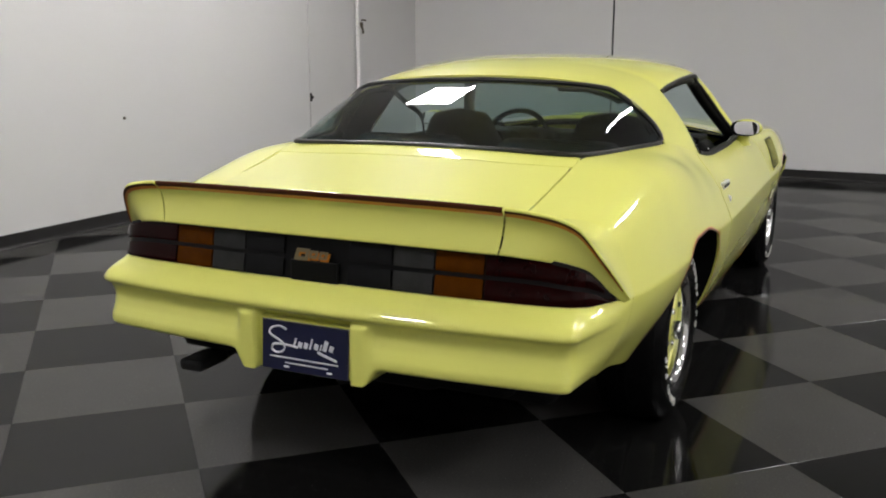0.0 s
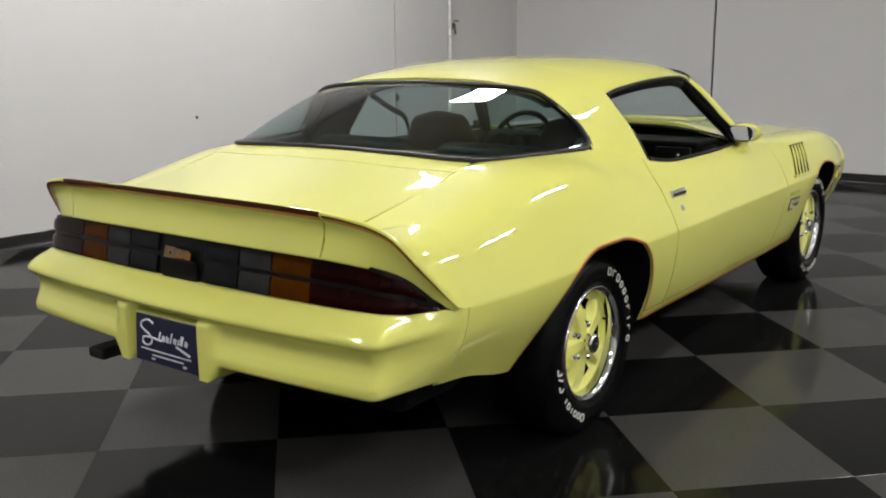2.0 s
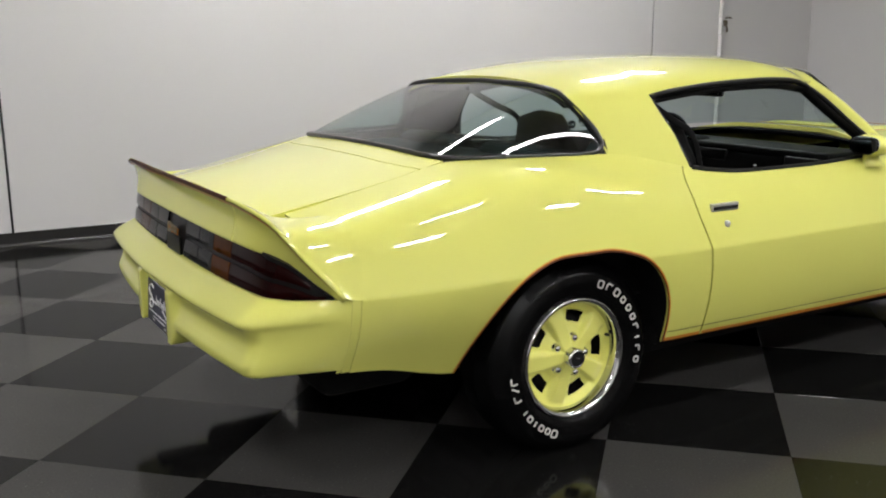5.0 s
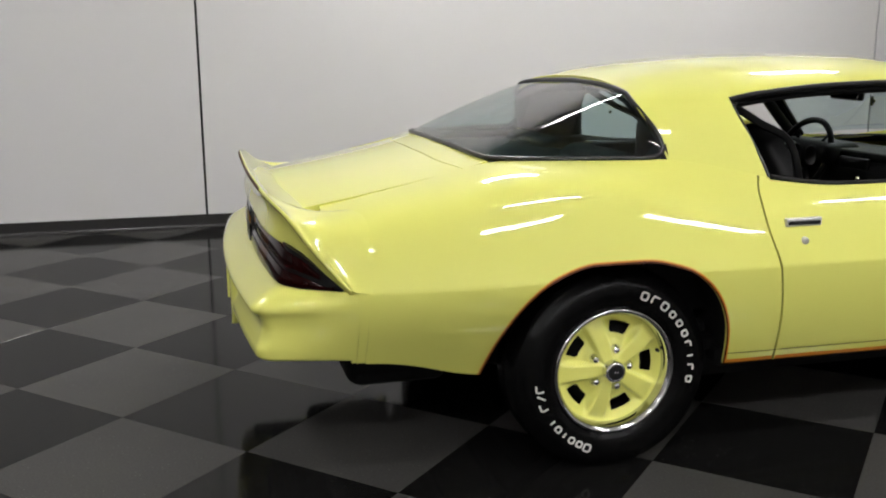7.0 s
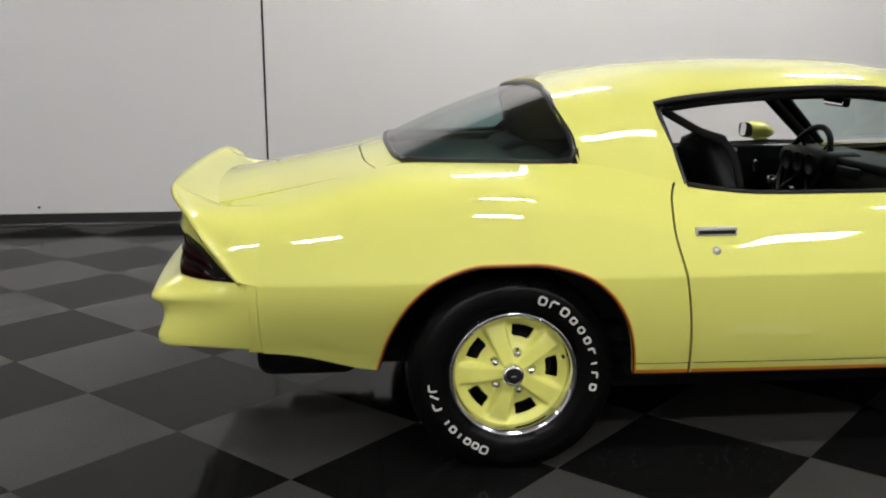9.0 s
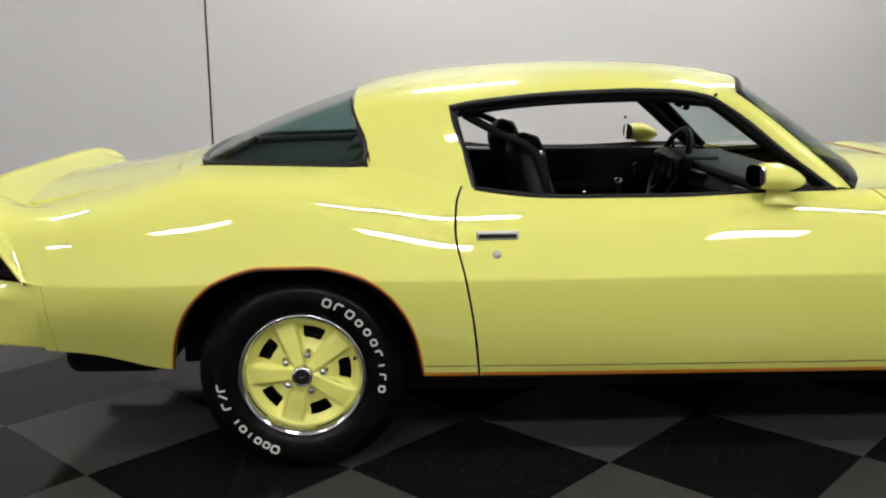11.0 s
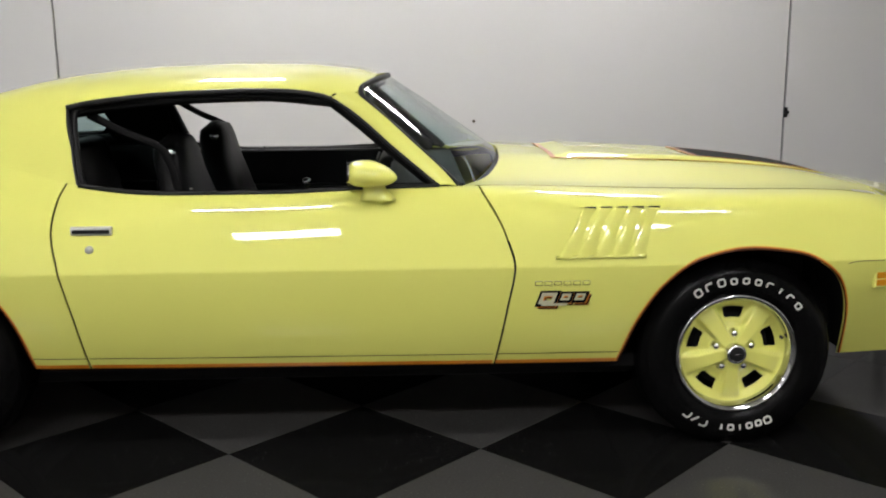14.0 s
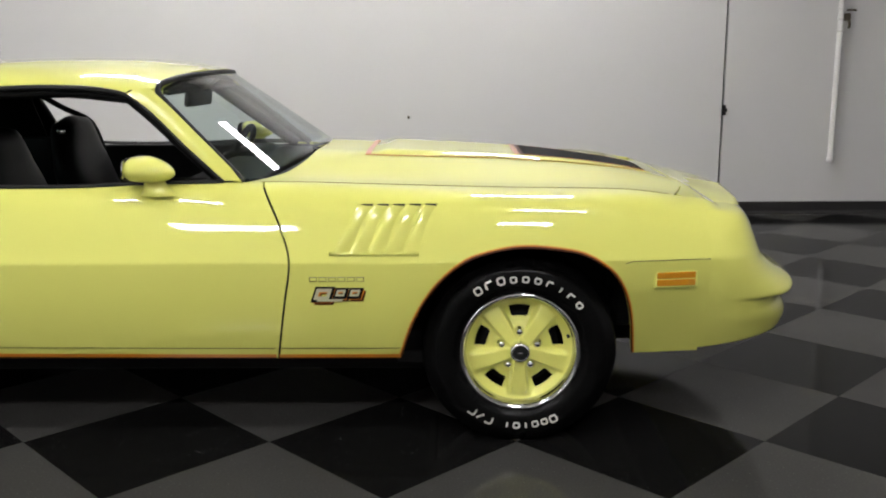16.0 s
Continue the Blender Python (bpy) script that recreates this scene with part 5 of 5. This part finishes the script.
# ---- door details, vents, badges, lamps on both sides ----
def side_detail(mirror):
    m = -1 if mirror else 1
    q, d, f = left if mirror else right
    Y = lambda y: y * m

    def on(x, z, off=0.0):
        p = flank_xz(np.array([x]), np.array([z]))[0]
        return (p[0], m * (p[1] - off), p[2])

    # pull handle: chrome frame with a dark grip plate
    c = on(0.624, 0.787)
    h = part("door_handle", box_bm((0.132, 0.016, 0.028), (c[0], c[1] - m * 0.004, c[2]), 0.004), LOCK_STEEL, d, "chrome framed door handle")
    part("grip", box_bm((0.118, 0.006, 0.012), (c[0], c[1] - m * 0.0125, c[2] - 0.002), 0.002), BLACK_TRIM, h)
    l = lathe("door_lock", [(0.0003, -0.005), (0.009, -0.005), (0.013, -0.002), (0.0145, 0.006)], LOCK_STEEL, d, steps=20)
    c = on(0.620, 0.728)
    l.location = c
    if mirror:
        l.rotation_euler = (0, 0, math.pi)
    # louvred vent: frame and five slanted fins
    vent = new("fender_vent")
    vent.parent = f

    def vp(a, b, off):
        # a along the vent 0..1, b up 0..1
        x0, x1 = 2.108 + (2.200 - 2.108) * b, 2.402 + (2.474 - 2.402) * b
        return on(x0 + (x1 - x0) * a, 0.679 + 0.163 * b, off)

    def fin(a, b, off):
        # half-way between the panel's own curve and a straight rib
        p0, p1, p = (np.array(vp(a, k, off)) for k in (0.0, 1.0, b))
        return p * 0.45 + (p0 * (1 - b) + p1 * b) * 0.55 + np.array([0, -m * 0.0026, 0])

    def plate_from(a0, a1, b0, b1, off0, off1, name, mat, na=6, nb=8):
        A, B = np.linspace(a0, a1, na), np.linspace(b0, b1, nb)
        g = np.array([[vp(a, b, off1 + (off0 - off1) * (1 - i / (na - 1))) for b in B] for i, a in enumerate(A)])
        return sheet(name, g, mat, vent, depth=0.010, inward=(2.3, 0, 0.7))

    bar = np.array([vp(a, 0.03, 0.003) for a in np.linspace(0.0, 1.0, 20)])
    tube("lower_frame", bar, 0.0065, PAINT, vent, sides=12)
    plate_from(0.0, 1.0, 0.965, 1.0, 0.002, 0.002, "upper_frame", PAINT)
    rise = [(0, 0.0105), (0.12, 0.0120), (0.35, 0.0105), (0.65, 0.0060), (0.88, 0.0014), (1.0, 0.0002)]
    for k in range(5):
        a0 = 0.03 + k * 0.192
        T, B = np.linspace(0, 1, 16), np.linspace(0.05, 0.945, 12)
        g = np.array([[fin(a0 + 0.192 * t, b, 0.0006 + float(pchip([r[0] for r in rise], [r[1] for r in rise], t))) for b in B] for t in T])
        sheet("louvre", g, PAINT, vent, depth=0, inward=(2.3, 0, 0.7))
        # black sheet stands in for the shade under the fin's raised edge
        g = np.array([[fin(a0 + 0.045, b, off) for b in B] for off in (0.0004, 0.0050, 0.0095)])
        sheet("opening", g, BLACK_TRIM, vent, depth=0)
        # black wedge laid on the skin for the dark gap above the fin
        g = np.array([[vp(a0 + 0.03 + 0.14 * t, 0.975 - (1 - c) * (0.008 + 0.030 * t), 0.0034) for c in (0, 0.5, 1)] for t in np.linspace(0, 1, 5)])
        sheet("slot", g, BLACK_TRIM, vent, depth=0.003, inward=(2.3, 0, 0.7))
    # badges as plain shapes
    for k in range(6):
        c = on(2.056 + k * 0.031, 0.600, 0.0012)
        part("name_badge", box_bm((0.025, 0.003, 0.015), (c[0], c[1], c[2]), 0.001), STEEL_RING, f, "thin silver outline badge")
        part("name_badge_fill", box_bm((0.0215, 0.0036, 0.0115), (c[0], c[1], c[2]), 0.001), PAINT, f)
    for x, z, w, hgt in ((2.086, 0.549, 0.060, 0.048), (2.145, 0.553, 0.038, 0.032), (2.192, 0.553, 0.040, 0.032)):
        for dx, dz, off, grow, mat, nm, lab in ((0.010, -0.012, 0.0006, 0.002, STRIPE_RED, "badge_edge", ""), (0.006, -0.007, 0.0012, 0.001, STRIPE_ORANGE, "badge_shadow", ""),
                                                (0.001, -0.002, 0.0018, 0.0035, STRIPE_BLACK, "badge_outline", ""), (0.0, 0.0, 0.0032, -0.0045, CREAM, "badge_block", "raised cream badge block with red edge")):
            part(nm, slanted_block(w + 2 * grow, hgt + 2 * grow, 0.003, lambda a, b: on(x + dx + a, z + dz + b, off), m), mat, f, lab)
    tail_ = slanted_block(0.085, 0.008, 0.003, lambda a, b: on(2.108 + a, 0.527 + b, 0.003), m)
    part("badge_tail", tail_, CREAM, f)
    # amber marker lamp in a body-coloured bezel
    c0, c1 = on(3.19, 0.585, 0.0), on(3.325, 0.585, 0.0)
    turn = pose(0, 0, 0, 0, 0, math.degrees(math.atan2(c1[1] - c0[1], c1[0] - c0[0])))
    mid_ = tuple((a + b) / 2 for a, b in zip(c0, c1))
    mk = part("marker_lamp", box_bm((0.150, 0.012, 0.062), mid_, 0.004, turn), PAINT, f, "amber side marker lamp")
    for dz in (0.0125, -0.0125):
        part("marker_lens", box_bm((0.134, 0.016, 0.022), (mid_[0], mid_[1] - m * 0.001, mid_[2] + dz), 0.003, turn), MARKER_LENS, mk)
    # fender extension joint: thin line over the marker
    xs = np.linspace(3.085, 3.372, 12)
    zs = np.where(xs < 3.11, 0.648, 0.655) - 0.004
    p = flank_xz(xs, zs)
    p[:, 1] -= 0.0005
    p[:, 1] *= m
    tube("panel_joint", p, 0.0013, BLACK_TRIM, f, sides=5)
    # mirror
    mir = new("door_mirror")
    mir.parent = d
    mir.location = (1.513, m * -0.862, 0.955)
    mir.rotation_euler = (0, 0, radians(-6 * m))
    bm = bmesh.new()
    bmesh.ops.create_uvsphere(bm, u_segments=32, v_segments=20, radius=1.0)
    for v in bm.verts:
        x, y, z = v.co
        # blunt toward the rear, pointed toward the front
        sx = 0.090 if x > 0 else 0.078
        ring = math.sqrt(max(1 - x * x, 1e-6))
        full = (1 - x ** 2.1) ** 0.60 * (1 - 0.12 * x) if 0 < x < 1 else (1 - min(abs(x), 1) ** 4) ** 0.5
        taper = full / ring if abs(x) < 0.999 else 1.0
        v.co = Vector((max(x * sx, -0.062), y * 0.075 * taper, z * 0.043 * taper - 0.014 * max(x, 0)))
    part("housing", bm, PAINT, mir, smooth=True)
    bm = bmesh.new()
    bmesh.ops.create_cone(bm, cap_ends=True, segments=32, radius1=1, radius2=1, depth=0.004)
    for v in bm.verts:
        x, y, z = v.co
        k = 3.0
        r = (abs(x) ** k + abs(y) ** k) ** (1 / k)
        v.co = Vector((z - 0.0635, y / max(r, 0.01) * 0.064 if r else 0, x / max(r, 0.01) * 0.037))
    part("mirror_rim", bm, BLACK_TRIM, mir)
    bm = bmesh.new()
    bmesh.ops.create_cone(bm, cap_ends=True, segments=32, radius1=1, radius2=1, depth=0.004)
    for v in bm.verts:
        x, y, z = v.co
        k = 3.0
        r = (abs(x) ** k + abs(y) ** k) ** (1 / k)
        v.co = Vector((z - 0.0655, y / max(r, 0.01) * 0.059, x / max(r, 0.01) * 0.033))
    pane = part("mirror_pane", bm, MIRROR, mir, "small wing mirror glass")
    pane.location = (-0.007, 0, 0)
    pane.rotation_euler = (0, radians(3), radians(14 * m))
    # foot of the mirror, flared at the door
    rows = []
    for t in np.linspace(0, 1, 10):
        a = np.linspace(0, 2 * np.pi, 24, endpoint=False)
        rx = 0.030 + 0.034 * t ** 2.5 + 0.010 * (1 - t) ** 2
        ry = 0.020 + 0.030 * t ** 2.5 + 0.012 * (1 - t) ** 2
        rows.append(np.stack([0.005 + 0.016 * t + rx * np.cos(a), m * (0.020 * t + 0.010) + ry * np.sin(a), -0.018 - 0.070 * t + 0 * a], -1))
    rows = np.array(rows)
    verts = rows.reshape(-1, 3)
    faces = [(i * 24 + j, (i + 1) * 24 + j, (i + 1) * 24 + (j + 1) % 24, i * 24 + (j + 1) % 24) for i in range(9) for j in range(24)]
    mesh_object("mirror_foot", verts, faces, PAINT, mir)


side_detail(False)
side_detail(True)

# ---- inside the car ----
def rounded(name, size, at, bevel, mat, parent, turn=None, label="", segments=4):
    return part(name, box_bm(size, at, bevel, turn, segments), mat, parent, label, smooth=True)


rounded("carpet", (2.3, 1.45, 0.04), (1.0, 0, 0.40), 0.01, CARPET, car)
rounded("parcel_shelf", (0.52, 1.24, 0.03), (-0.10, 0, 0.93), 0.01, VINYL, car)
part("rear_bulkhead", box_bm((0.03, 1.26, 0.50), (0.13, 0, 0.68), 0.008), CARPET, car)
rear_seat = new("rear_seat")
rear_seat.parent = car
for sgn in (-1, 1):
    rounded("seat_cushion", (0.46, 0.52, 0.16), (0.46, sgn * 0.33, 0.58), 0.06, VINYL, rear_seat)
    rounded("seat_back", (0.14, 0.52, 0.46), (0.21, sgn * 0.33, 0.76), 0.06, VINYL, rear_seat, pose(0, 0, 0, 0, -16, 0))


def bucket_seat(y):
    """High-back bucket seat with built-in head restraint."""
    seat = new("front_seat")
    seat.parent = car
    seat.location = (0.0, y, 0.0)
    rounded("seat_cushion", (0.50, 0.50, 0.15), (1.10, 0, 0.56), 0.05, VINYL, seat, pose(0, 0, 0, 0, -6, 0))
    # back: outline lofted upward
    zs = np.linspace(0, 1, 22)
    rows = []
    a = np.linspace(0, 2 * np.pi, 36, endpoint=False)
    for t in zs:
        half = float(np.interp(t, [0, 0.15, 0.55, 0.72, 0.84, 0.93, 0.98, 1.0], [0.235, 0.25, 0.24, 0.20, 0.165, 0.15, 0.11, 0.03]))
        th = float(np.interp(t, [0, 0.3, 0.7, 0.85, 0.95, 1.0], [0.075, 0.075, 0.06, 0.065, 0.055, 0.012]))
        x = 0.90 - 0.135 * t - 0.015 * np.sin(t * 3)
        z = 0.55 + 0.505 * t
        k = 3.2
        c, s = np.cos(a), np.sin(a)
        r = (np.abs(c) ** k + np.abs(s) ** k) ** (-1 / k)
        rows.append(np.stack([x + th * c * r + 0.3 * th * 0, half * s * r, z + 0.25 * th * c * r], -1))
    rows = np.array(rows)
    n = len(a)
    faces = [(i * n + j, i * n + (j + 1) % n, (i + 1) * n + (j + 1) % n, (i + 1) * n + j) for i in range(len(zs) - 1) for j in range(n)]
    faces.append(tuple((len(zs) - 1) * n + j for j in range(n)))
    mesh_object("seat_back", rows.reshape(-1, 3), faces, VINYL, seat, "black vinyl seat back with built-in head rest")
    lathe("recline_knob", [(0.0003, -0.012), (0.012, -0.012), (0.018, -0.006), (0.019, 0.004)], CHROME, seat, "chrome seat latch", steps=16).location = (0.80, -0.192, 1.0)
    return seat


bucket_seat(-0.37)
bucket_seat(0.37)

dash = rounded("dashboard", (0.30, 1.34, 0.18), (1.69, 0, 0.780), 0.06, VINYL, car)
rounded("dash_top", (0.28, 1.24, 0.04), (1.70, 0, 0.872), 0.015, VINYL, dash)
rounded("instrument_hood", (0.20, 0.46, 0.12), (1.60, 0.37, 0.852), 0.05, VINYL, dash)
for y in (0.26, 0.37, 0.48):
    lathe("gauge", [(0.0003, 0.0), (0.040, 0.0), (0.046, -0.006), (0.048, 0.004)], SATIN_TRIM, dash, axis="x", steps=24).location = (1.498, y, 0.850)
for y in (-0.5, 0.02):
    vent_ = rounded("air_vent", (0.02, 0.18, 0.05), (1.545, y, 0.84), 0.006, SATIN_TRIM, dash)
console = rounded("console", (0.80, 0.24, 0.26), (1.12, 0, 0.52), 0.04, VINYL, car)
tube("shift_lever", [(1.24, 0, 0.62), (1.22, 0, 0.72), (1.21, 0, 0.80)], 0.008, CHROME, console)
lathe("shift_knob", [(0.0003, 0.03), (0.016, 0.026), (0.020, 0.012), (0.016, -0.004), (0.006, -0.012)], CHROME, console, axis="z", steps=16).location = (1.21, 0, 0.81)

steer = new("steering_wheel")
steer.parent = car
steer.matrix_basis = pose(1.525, 0.37, 0.832, 0, -68, 0)
a = np.linspace(0, 2 * np.pi, 40, endpoint=False)
tube("rim", np.stack([0.185 * np.cos(a), 0.185 * np.sin(a), 0 * a], -1), 0.0145, VINYL, steer, closed=True, sides=10)
lathe("hub", [(0.0003, 0.02), (0.04, 0.018), (0.055, 0.0), (0.05, -0.03), (0.03, -0.06)], VINYL, steer, axis="z", steps=24)
for ang in (0, 90, 180, 270):
    c, s = math.cos(radians(ang + 45)), math.sin(radians(ang + 45))
    tube("spoke", [(0.04 * c, 0.04 * s, -0.005), (0.11 * c, 0.11 * s, -0.012), (0.18 * c, 0.18 * s, 0)], 0.010, VINYL, steer, flat=0.5)
tube("column", [(1.54, 0.37, 0.822), (1.74, 0.37, 0.74)], 0.035, VINYL, car)

for sgn in (-1, 1):
    dp = rounded("door_trim_panel", (1.28, 0.05, 0.44), (1.20, sgn * 0.782, 0.668), 0.015, VINYL, car)
    rounded("armrest", (0.52, 0.07, 0.06), (1.10, sgn * 0.745, 0.69), 0.02, VINYL, dp)
    tube("lock_knob", [(0.918, sgn * 0.778, 0.872), (0.918, sgn * 0.778, 0.897)], 0.0045, CHROME, dp)
    lathe("lock_knob_head", [(0.0003, 0.006), (0.006, 0.005), (0.0075, 0.0), (0.006, -0.006)], CHROME, dp, axis="z", steps=12).location = (0.918, sgn * 0.778, 0.900)
    rounded("inner_handle", (0.022, 0.014, 0.060), (1.465, sgn * 0.752, 0.785), 0.005, CHROME, dp, None, "chrome inner door handle")
    rounded("rear_side_trim", (0.40, 0.05, 0.46), (0.36, sgn * 0.735, 0.70), 0.015, VINYL, car)
    sail = np.array([[(0.50 - 0.27 * u, sgn * -(-0.735 + 0.16 * v), 0.93 + 0.22 * v) for v in np.linspace(0, 1, 6)] for u in np.linspace(0, 1, 6)])
    sheet("sail_trim", sail, VINYL, car, depth=0.006)
    lx = np.linspace(-0.36, 0.52, 30)
    lining = np.array([flank(lx, np.full_like(lx, k)) for k in (0.80, 0.88, 0.95, 1.0)])
    lining[..., 1] = sgn * -(lining[..., 1] + 0.014)
    lining[..., 2] -= 0.014
    sheet("quarter_lining", lining, VINYL, car, depth=0.0)
    tube("window_felt", [(0.58, sgn * 0.792, 0.900), (0.90, sgn * 0.798, 0.886), (1.30, sgn * 0.798, 0.886), (1.72, sgn * 0.772, 0.894)], 0.010, BLACK_TRIM, dp, n=20)
    # highlight along the felt, put in as a thin bright steel bar
    tube("felt_highlight", [(0.60, sgn * 0.778, 0.896), (0.90, sgn * 0.784, 0.8835), (1.30, sgn * 0.784, 0.8835), (1.70, sgn * 0.760, 0.891)], 0.0028, LOCK_STEEL, dp, "thin steel strip standing for the highlight along the window felt", n=20)
    # belt from the roof to the seat
    tube("seat_belt", [(0.54, sgn * 0.600, 1.140), (0.66, sgn * 0.590, 1.075), (0.78, sgn * 0.582, 1.015), (0.815, sgn * 0.588, 0.93), (0.87, sgn * 0.600, 0.60)], 0.0028, VINYL, car, n=16, flat=5.0, sides=8)
inside_mirror = rounded("inside_mirror", (0.026, 0.24, 0.066), (1.462, 0.0, 1.150), 0.012, BLACK_TRIM, car, pose(0, 0, 0, 0, 8, -8))
part("mirror_pane", box_bm((0.003, 0.215, 0.050), (1.4475, 0.0015, 1.150), 0.001, pose(0, 0, 0, 0, 8, -8)), MIRROR, inside_mirror)
tube("stem", [(1.465, 0, 1.175), (1.545, 0, 1.228)], 0.007, SATIN_TRIM, inside_mirror)
for sgn in (-1, 1):
    rounded("sun_visor", (0.15, 0.42, 0.02), (1.43, sgn * 0.32, 1.205), 0.008, HEADLINER, car, pose(0, 0, 0, 0, 12, 0))
# cowl behind the hood and a wiper
cowl = np.stack([curve3([(u, x - 0.01, y, z - 0.022) for u, x, y, z in SCREEN_BOTTOM], np.abs(np.linspace(-1, 1, 31))), curve3([(u, x + 0.06, y, z - 0.050) for u, x, y, z in SCREEN_BOTTOM], np.abs(np.linspace(-1, 1, 31)))], 1)
cowl[..., 1] *= np.sign(np.linspace(-1, 1, 31) + 1e-9)[:, None]
sheet("cowl", cowl, BLACK_TRIM, car, depth=0.01)


# ---- floor tiles, last ----
floor = part("floor", box_bm((WALL_X - BACK_X + 0.4, WALL_Y - BACK_Y + 0.4, 0.12), ((WALL_X + BACK_X) / 2, (WALL_Y + BACK_Y) / 2, -0.0655)), GROUT)
tagged(floor, "glossy black and grey checkered tile floor laid diagonally", "floor", kind="structure")
TILE, HALF = 0.6096, 0.43105


def tile_mesh(mat):
    bm = box_bm((TILE - 0.0008, TILE - 0.0008, 0.0054), (0, 0, -0.0027), 0.0005, pose(0, 0, 0, 0, 0, 45), 1)
    me = bpy.data.meshes.new("tile")
    bm.to_mesh(me)
    bm.free()
    me.materials.append(mat)
    return me


tile_data = {"black": tile_mesh(TILE_DARK), "grey": tile_mesh(TILE_GREY)}
far_tiles = {"black": ([], []), "grey": ([], [])}
cells = []
for i in range(-32, 18):
    for j in range(-26, 14):
        if (i + j) % 2:
            x, y = 1.01 + HALF * i, -0.868 + HALF * j
            if BACK_X - 0.4 < x < WALL_X + 0.15 and BACK_Y - 0.4 < y < WALL_Y + 0.15:
                cells.append((math.hypot(max(abs(x - 1.6) - 2.0, 0), max(abs(y - 0.2) - 1.5, 0)), x, y, "black" if j % 2 == 0 else "grey"))
cells.sort()
for k, (dist, x, y, kind) in enumerate(cells):
    if k < 296:
        t = new("tile", tile_data[kind])
        t.parent = floor
        t.location = (x, y, 0)
    else:
        v, f = far_tiles[kind]
        b = len(v)
        h = HALF - 0.0006
        v += [(x - h, y, 0), (x, y - h, 0), (x + h, y, 0), (x, y + h, 0)]
        f.append((b, b + 1, b + 2, b + 3))
for kind, (v, f) in far_tiles.items():
    ob = mesh_object("far_tiles", v, f, TILE_DARK if kind == "black" else TILE_GREY, floor, smooth=False)
    ob["kind"] = "stuff"
